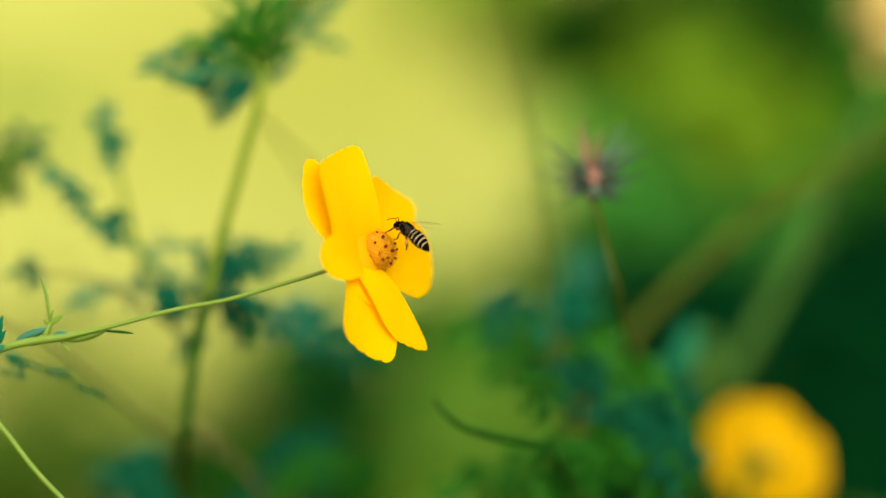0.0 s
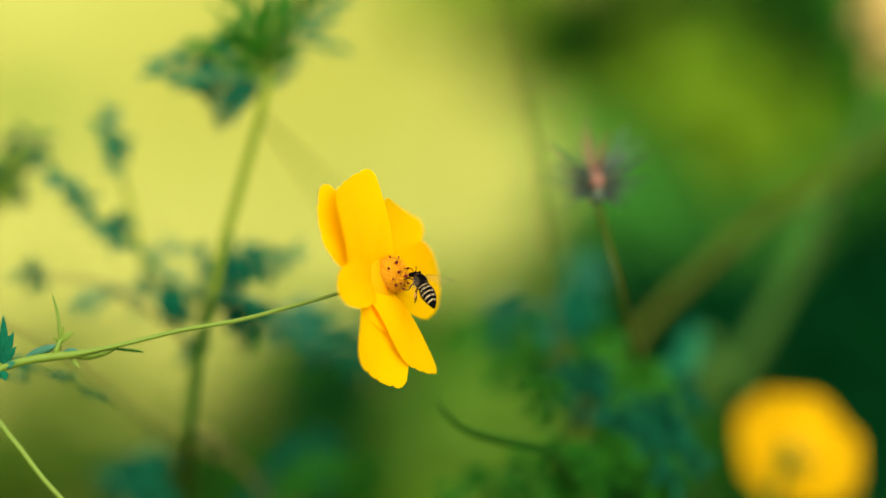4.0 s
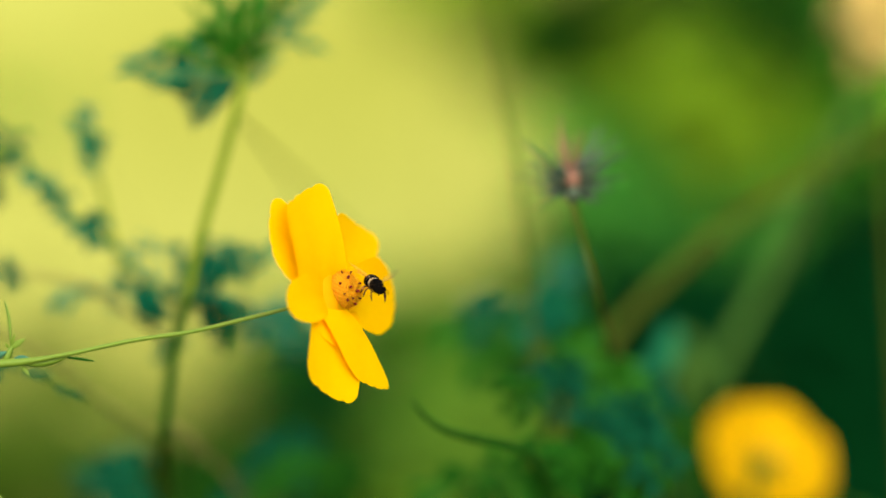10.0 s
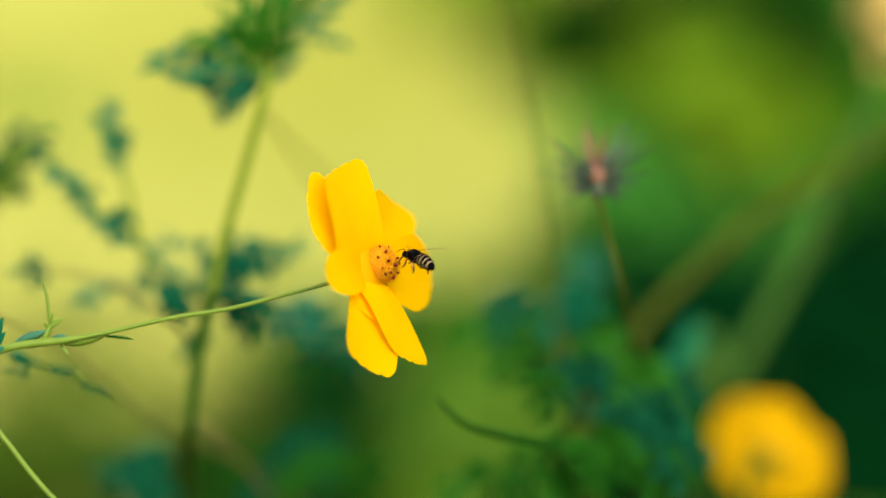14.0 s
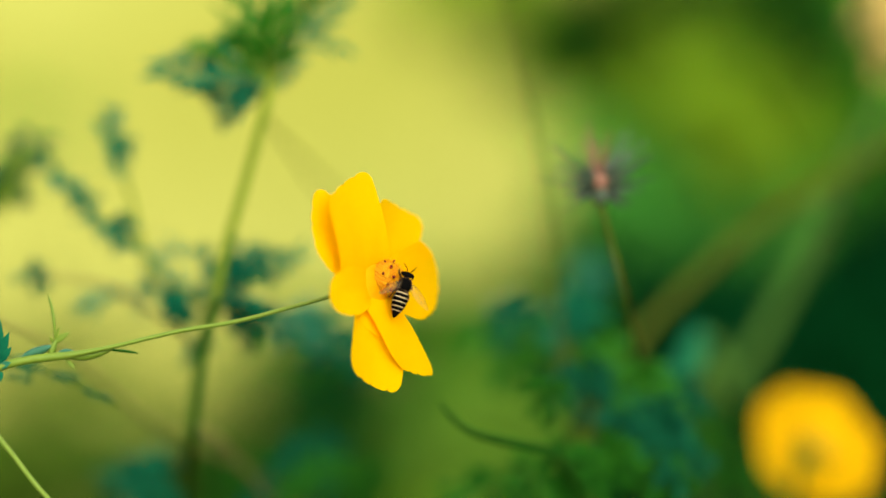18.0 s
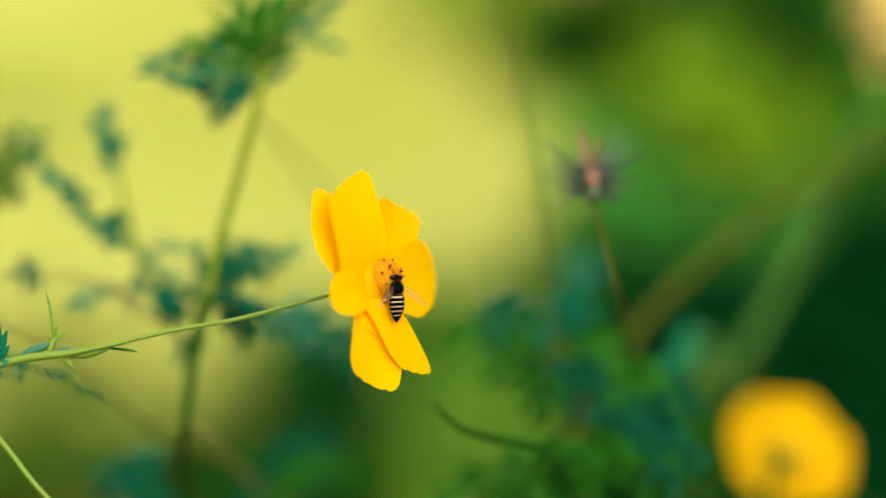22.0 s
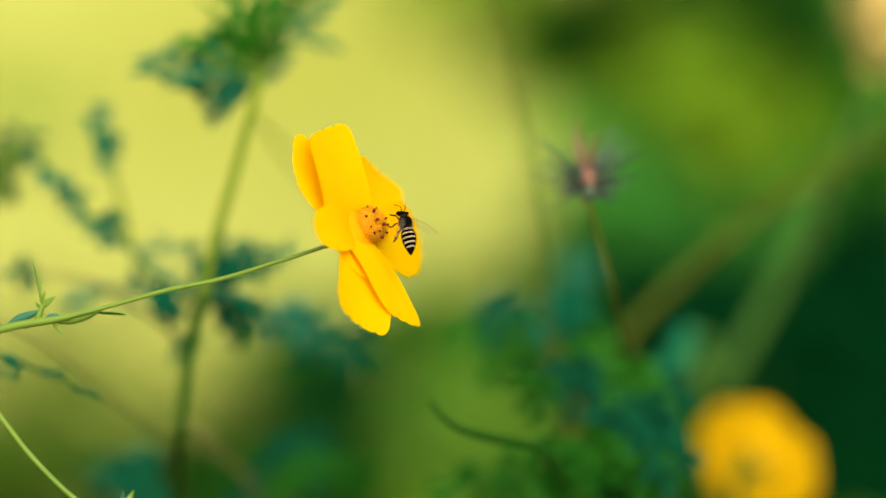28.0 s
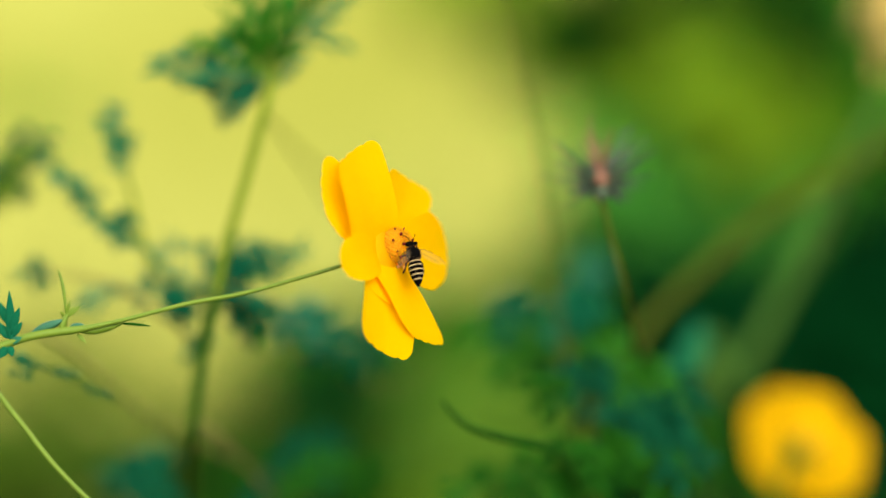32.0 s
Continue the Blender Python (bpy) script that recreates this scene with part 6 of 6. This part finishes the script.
BEE_ROWS = [
    (0, -0.00718, 0.50050, 0.70379, -7.1, -32.4, 148.3),
    (0.2, -0.00484, 0.50050, 0.70434, 0.4, -28.6, 139.0),
    (0.4, -0.00722, 0.50050, 0.70672, 1.8, -30.0, 138.3),
    (0.45, -0.00783, 0.50050, 0.70562, -13.3, -34.0, -168.1),
    (0.5, -0.00844, 0.50050, 0.70451, -25.8, -26.2, -116.2),
    (0.6, -0.00624, 0.50050, 0.70119, -23.5, -22.5, -99.2),
    (0.8, -0.00396, 0.50050, 0.70096, -22.6, -11.9, -107.5),
    (1, -0.00547, 0.50050, 0.70695, -22.8, -8.5, -114.6),
    (1.2, -0.00535, 0.50050, 0.71111, -22.8, -8.5, -114.6),
    (1.4, -0.00448, 0.50050, 0.70447, -22.5, -6.8, -112.6),
    (1.45, -0.00476, 0.50050, 0.70295, -7.9, -21.6, -172.5),
    (1.5, -0.00505, 0.50050, 0.70142, 13.0, -16.2, 124.5),
    (1.6, -0.00586, 0.50050, 0.70264, -0.8, -26.2, 141.8),
    (1.8, -0.00547, 0.50050, 0.70827, -5.7, -23.1, 147.3),
    (2, -0.00451, 0.50050, 0.70544, -7.8, -23.3, 149.2),
    (2.2, -0.00635, 0.50050, 0.70373, 8.3, -29.1, 128.3),
    (2.4, -0.00736, 0.50050, 0.70799, 7.4, -20.7, 131.3),
    (2.5, -0.00849, 0.50050, 0.70164, -17.2, -35.0, 125.0),
    (2.6, -0.00814, 0.50050, 0.69675, -11.4, -52.5, 122.1),
    (2.8, -0.00837, 0.50050, 0.69275, -0.6, -52.0, 111.5),
    (3, -0.00820, 0.50050, 0.69518, 5.5, -57.8, 104.9),
    (3.2, -0.00890, 0.50050, 0.69455, 24.9, -58.6, 85.8),
    (3.4, -0.00834, 0.50050, 0.69196, 23.3, -58.5, 88.0),
    (3.5, -0.00524, 0.50050, 0.69334, 4.6, -52.5, 106.9),
    (5.5, -0.00839, 0.50050, 0.69454, -5.5, -34.0, 148.3),
    (5.6, -0.01068, 0.50050, 0.69075, -7.2, -36.0, 150.7),
    (5.8, -0.01157, 0.50050, 0.69582, 4.5, -40.1, 134.1),
    (6, -0.01013, 0.50050, 0.69879, -30.7, -52.0, 141.2),
    (6.2, -0.00852, 0.50050, 0.69110, -11.8, -52.3, 122.4),
    (6.4, -0.01142, 0.50050, 0.69437, 12.8, -65.7, 98.2),
    (6.5, -0.01036, 0.50050, 0.70050, 2.8, -49.8, 108.6),
    (6.6, -0.00902, 0.50050, 0.70695, -6.5, -38.1, 116.6),
    (6.8, -0.00855, 0.50050, 0.71187, 12.9, -39.5, 121.2),
    (7, -0.01064, 0.50050, 0.69564, 20.8, -58.7, 89.3),
    (7.2, -0.00831, 0.50050, 0.68918, 7.7, -75.6, 102.8),
    (7.4, -0.00992, 0.50050, 0.69565, 41.0, -75.9, 68.7),
    (7.5, -0.01070, 0.50050, 0.69612, 30.0, -80.0, 80.3),
    (7.6, -0.01163, 0.50050, 0.69638, -37.5, -88.0, 149.0),
    (7.8, -0.01372, 0.50050, 0.69551, 33.0, -62.1, 77.1),
    (8, -0.00918, 0.50050, 0.69657, 57.2, -43.7, 51.7),
    (8.2, -0.00712, 0.50050, 0.70642, 51.4, -40.7, 60.5),
    (8.4, -0.01033, 0.50050, 0.70579, 50.4, -34.0, 64.8),
    (8.5, -0.01038, 0.50050, 0.70017, 17.8, -18.0, 62.4),
    (8.6, -0.01169, 0.50050, 0.69540, 21.3, -3.4, 58.0),
    (8.8, -0.01325, 0.50050, 0.69620, 29.6, 1.6, 55.9),
    (9, -0.00962, 0.50050, 0.70081, 39.8, 10.8, 59.8),
    (9.2, -0.00979, 0.50050, 0.70013, 32.6, 12.0, 54.9),
    (9.4, -0.00978, 0.50050, 0.69601, 23.2, 11.9, 61.3),
    (9.45, -0.00959, 0.50050, 0.69693, 11.5, 20.2, 1.5),
    (9.5, -0.00939, 0.50050, 0.69786, -2.0, 14.5, -58.9),
    (9.6, -0.01091, 0.50050, 0.70113, -0.8, 17.1, -56.4),
    (9.8, -0.01255, 0.50050, 0.70093, -3.6, 40.3, -62.5),
    (10, -0.00893, 0.50050, 0.69301, -7.6, 17.1, -72.1),
    (10.05, -0.00927, 0.50050, 0.69420, 17.8, 19.8, -28.0),
    (10.1, -0.00961, 0.50050, 0.69541, 37.9, 5.5, 12.4),
    (10.15, -0.00993, 0.50050, 0.69661, 44.7, -17.7, 47.6),
    (10.2, -0.01027, 0.50050, 0.69781, 34.5, -40.3, 88.6),
    (10.4, -0.00411, 0.50050, 0.70854, 5.9, -30.0, 132.7),
    (10.5, -0.00380, 0.50050, 0.70725, -0.4, -34.0, 141.2),
    (10.6, -0.00287, 0.50050, 0.70418, -9.3, -38.1, 153.7),
    (10.8, -0.00603, 0.50050, 0.69528, -20.3, -33.4, 169.2),
    (11, -0.00629, 0.50050, 0.69729, -8.3, -30.7, 148.9),
    (11.2, -0.00452, 0.50050, 0.70255, -8.3, -29.6, 150.8),
    (11.4, -0.00756, 0.50050, 0.69914, -11.4, -30.0, 156.4),
    (11.5, -0.00776, 0.50050, 0.69521, -12.4, -31.0, 157.7),
    (11.6, -0.00697, 0.50050, 0.69383, -13.4, -31.9, 159.3),
    (11.8, 0.00006, 0.50050, 0.70671, -10.6, -20.4, 153.4),
    (12, -0.00609, 0.50050, 0.72034, -5.3, -27.4, 144.7),
    (12.1, -0.01601, 0.50050, 0.70896, 2.5, -8.0, 132.4),
    (12.2, -0.03034, 0.50050, 0.67666, 36.4, -28.5, 79.8),
    (12.4, -0.02431, 0.50050, 0.68242, 23.5, -55.4, 88.1),
    (12.5, -0.01933, 0.50050, 0.68720, 19.8, -42.5, 112.3),
    (12.6, -0.01593, 0.50050, 0.69407, 7.0, -31.9, 131.2),
    (12.8, 0.00150, 0.50050, 0.69621, -8.5, -22.7, 151.0),
    (13, 0.01497, 0.50050, 0.70408, -9.9, -15.1, 151.0),
    (13.1, 0.02214, 0.50050, 0.71936, -8.1, -10.3, 148.3),
    (13.2, -0.00363, 0.50050, 0.70202, 24.7, -65.2, 106.3),
    (13.4, -0.00666, 0.50050, 0.70842, 12.0, -58.5, 124.2),
    (13.5, -0.00777, 0.50050, 0.70953, 5.6, -51.2, 132.8),
    (13.6, -0.00537, 0.50050, 0.70954, -0.9, -44.9, 142.0),
    (13.8, -0.00591, 0.50050, 0.70118, 2.6, -31.2, 134.2),
    (14, -0.00654, 0.50050, 0.69812, 3.1, -14.9, 129.0),
    (14.2, -0.00293, 0.50050, 0.70132, 13.8, -32.2, 117.6),
    (14.4, -0.00521, 0.50050, 0.70159, 1.0, -42.5, 139.3),
    (14.5, -0.00717, 0.50050, 0.70271, -3.2, -49.8, 145.1),
    (16.5, -0.00301, 0.50050, 0.70820, -8.4, -34.0, 152.4),
    (16.6, -0.00398, 0.50050, 0.70899, -22.4, -34.0, 172.8),
    (16.8, -0.00568, 0.50050, 0.70294, -5.1, -26.9, 146.8),
    (17, -0.00435, 0.50050, 0.70655, -3.3, -35.3, 143.3),
    (17.2, -0.00828, 0.50050, 0.70336, 6.4, -41.5, 130.7),
    (17.4, -0.00755, 0.50050, 0.69443, -23.7, -65.7, 135.5),
    (17.5, -0.00789, 0.50050, 0.69185, -12.9, -63.7, 124.3),
    (17.6, -0.00793, 0.50050, 0.69282, -4.6, -61.9, 115.9),
    (17.8, -0.00780, 0.50050, 0.69594, 10.3, -70.2, 100.6),
    (18, -0.00916, 0.50050, 0.69342, 76.0, -70.7, 30.8),
    (18.2, -0.00638, 0.50050, 0.69309, 22.7, -61.8, 88.2),
    (18.4, -0.00355, 0.50050, 0.70006, 31.1, -40.3, 94.4),
    (18.5, -0.00437, 0.50050, 0.70087, 30.5, -38.1, 95.4),
    (18.6, -0.00475, 0.50050, 0.70297, 29.9, -36.0, 96.3),
    (18.8, -0.00418, 0.50050, 0.69546, 24.2, -37.5, 98.5),
    (19, -0.00483, 0.50050, 0.69693, 14.1, -35.6, 105.8),
    (19.2, -0.00924, 0.50050, 0.69800, 20.5, -36.9, 104.9),
    (19.4, -0.00674, 0.50050, 0.69521, 23.8, -42.5, 106.2),
    (19.5, -0.00326, 0.50050, 0.69656, 8.7, -44.9, 128.5),
    (19.6, -0.00182, 0.50050, 0.70254, -24.1, -47.3, 175.4),
    (19.8, -0.00220, 0.50050, 0.71594, -9.9, -27.1, 152.7),
    (20, -0.00233, 0.50050, 0.70980, -13.5, -21.1, 155.6),
    (20.2, -0.00927, 0.50050, 0.69755, -7.5, -31.2, 149.4),
    (20.4, -0.01062, 0.50050, 0.69351, -13.0, -38.1, 159.1),
    (20.5, -0.01002, 0.50050, 0.69530, -36.2, -46.1, 145.7),
    (20.6, -0.01131, 0.50050, 0.69803, -25.5, -55.4, 136.4),
    (20.8, -0.00858, 0.50050, 0.69635, -27.0, -49.6, 137.0),
    (21, -0.01042, 0.50050, 0.68905, -31.0, -58.1, 142.4),
    (21.2, -0.00906, 0.50050, 0.70083, 0.0, -40.1, 140.5),
    (21.4, -0.00768, 0.50050, 0.71029, 2.6, -40.3, 137.1),
    (21.5, -0.00901, 0.50050, 0.70878, -3.2, -49.8, 114.2),
    (21.6, -0.01102, 0.50050, 0.70491, 24.5, -61.9, 86.4),
    (21.8, -0.00964, 0.50050, 0.68853, 7.1, -75.6, 103.4),
    (22, -0.00912, 0.50050, 0.69224, -69.0, -87.1, 180.0),
    (22.2, -0.01056, 0.50050, 0.69669, -51.6, -86.5, 163.1),
    (22.4, -0.01225, 0.50050, 0.69604, 23.6, -70.1, 86.9),
    (22.5, -0.01176, 0.50050, 0.69442, 36.5, -56.9, 74.4),
    (22.6, -0.01220, 0.50050, 0.69521, 47.2, -47.3, 64.3),
    (22.8, -0.00770, 0.50050, 0.70234, 54.1, -46.4, 57.1),
    (23, -0.00935, 0.50050, 0.70703, 53.4, -47.8, 58.8),
    (23.2, -0.01083, 0.50050, 0.70087, 67.9, -26.8, 42.3),
    (23.4, -0.01246, 0.50050, 0.69449, 21.6, -10.2, 55.4),
    (23.5, -0.01115, 0.50050, 0.69589, 22.6, -9.3, 53.4),
    (23.6, -0.01181, 0.50050, 0.69910, 23.5, -8.5, 51.4),
    (23.8, -0.01081, 0.50050, 0.70182, 31.5, 8.3, 52.4),
    (24, -0.00930, 0.50050, 0.69530, 38.6, 11.8, 57.8),
    (24.2, -0.00960, 0.50050, 0.69881, 29.4, 7.6, 58.6),
    (24.3, -0.01055, 0.50050, 0.70049, 21.5, 27.8, 6.2),
    (24.4, -0.01152, 0.50050, 0.70212, -1.1, 36.0, -57.0),
    (24.5, -0.01046, 0.50050, 0.70044, -5.5, 29.0, -67.3),
    (24.6, -0.01075, 0.50050, 0.69759, -8.8, 22.5, -75.3),
    (24.8, -0.00993, 0.50050, 0.69215, -18.6, 17.4, -105.7),
    (24.9, -0.00848, 0.50050, 0.69836, -26.5, -11.3, -154.0),
    (25, -0.00705, 0.50050, 0.70456, -7.9, -35.6, 150.3),
    (25.2, -0.00667, 0.50050, 0.70751, -3.7, -33.0, 145.1),
    (25.4, -0.00390, 0.50050, 0.69756, -4.0, -31.9, 146.2),
    (25.5, -0.00531, 0.50050, 0.69509, -15.3, -30.0, 161.8),
    (27.5, -0.00133, 0.50050, 0.69580, -7.5, -24.3, 150.6),
    (27.6, 0.00362, 0.50050, 0.68370, -5.4, -30.0, 148.0),
    (27.8, 0.02145, 0.50050, 0.72013, -8.1, -10.3, 148.3),
    (27.9, -0.00551, 0.50050, 0.70132, 15.0, -64.0, 112.0),
    (28, -0.00645, 0.50050, 0.70517, 7.3, -61.9, 123.2),
    (28.2, -0.00746, 0.50050, 0.71228, 0.9, -44.6, 136.7),
    (28.4, -0.00449, 0.50050, 0.70689, -3.4, -47.3, 145.4),
    (28.5, -0.00538, 0.50050, 0.70238, 5.6, -35.0, 133.0),
    (28.6, -0.00599, 0.50050, 0.70164, 9.8, -24.3, 127.8),
    (28.8, -0.00303, 0.50050, 0.69969, 11.8, -17.2, 122.8),
    (29, -0.00305, 0.50050, 0.70166, 10.3, -34.8, 119.2),
    (29.2, -0.00611, 0.50050, 0.70284, -6.7, -52.7, 148.3),
    (29.4, -0.00854, 0.50050, 0.70428, -3.3, -38.1, 145.3),
    (29.5, -0.00715, 0.50050, 0.70464, -6.1, -38.1, 149.2),
    (29.6, -0.00568, 0.50050, 0.70566, -9.3, -38.1, 153.7),
    (29.8, -0.00668, 0.50050, 0.70541, 0.1, -25.6, 138.3),
    (29.9, -0.00744, 0.50050, 0.70436, -7.7, -32.0, -161.8),
    (30, -0.00818, 0.50050, 0.70333, -16.7, -30.7, -100.8),
    (30.2, -0.00537, 0.50050, 0.69985, -19.3, -18.2, -101.8),
    (30.4, -0.00600, 0.50050, 0.70612, -23.3, -10.2, -121.0),
    (30.5, -0.00640, 0.50050, 0.70875, -23.3, -8.9, -123.2),
    (30.6, -0.00620, 0.50050, 0.71218, -23.2, -7.6, -125.4),
    (30.8, -0.00487, 0.50050, 0.70710, -20.5, -4.6, -123.9),
    (30.9, -0.00497, 0.50050, 0.70391, -7.6, -9.4, -175.9),
    (31, -0.00509, 0.50050, 0.70074, 2.5, -2.7, 132.4),
    (31.2, -0.00391, 0.50050, 0.70764, -11.4, -17.9, 154.2),
    (31.4, -0.00314, 0.50050, 0.70677, -3.9, -20.7, 145.6),
    (31.5, -0.00453, 0.50050, 0.70373, -4.5, -26.2, 146.7),
    (31.6, -0.00637, 0.50050, 0.70272, -6.2, -32.0, 149.1),
    (31.8, -0.00470, 0.50050, 0.70928, -0.4, -24.7, 141.1),
    (32, -0.00756, 0.50050, 0.69900, -11.3, -67.7, 122.7),
]


def motions():
    walk(stalk, [(t, pose(x - FOOT.x, y - FOOT.y, z, 0, -a, 0)) for t, x, y, z, a in STALK_ROWS])
    walk(flower_head, [(t, pose(x - FOOT.x, JOINT.y - FOOT.y, z, *turn)) for t, x, z, *turn in HEAD_ROWS])
    home = bud.location.copy()
    walk(bud, [(t, pose(home.x + x, home.y, home.z + z)) for t, x, z in BUD_ROWS])
    rest = second_head.location.copy()
    walk(second_head, [(t, pose(rest.x + x, rest.y, rest.z + z, 0, -a, -1000 * max(0, 0.006 - x))) for t, x, z, a in SECOND_ROWS])
    walk(bee, [(t, pose(x, y, z, *turn)) for t, x, y, z, *turn in BEE_ROWS])


motions()
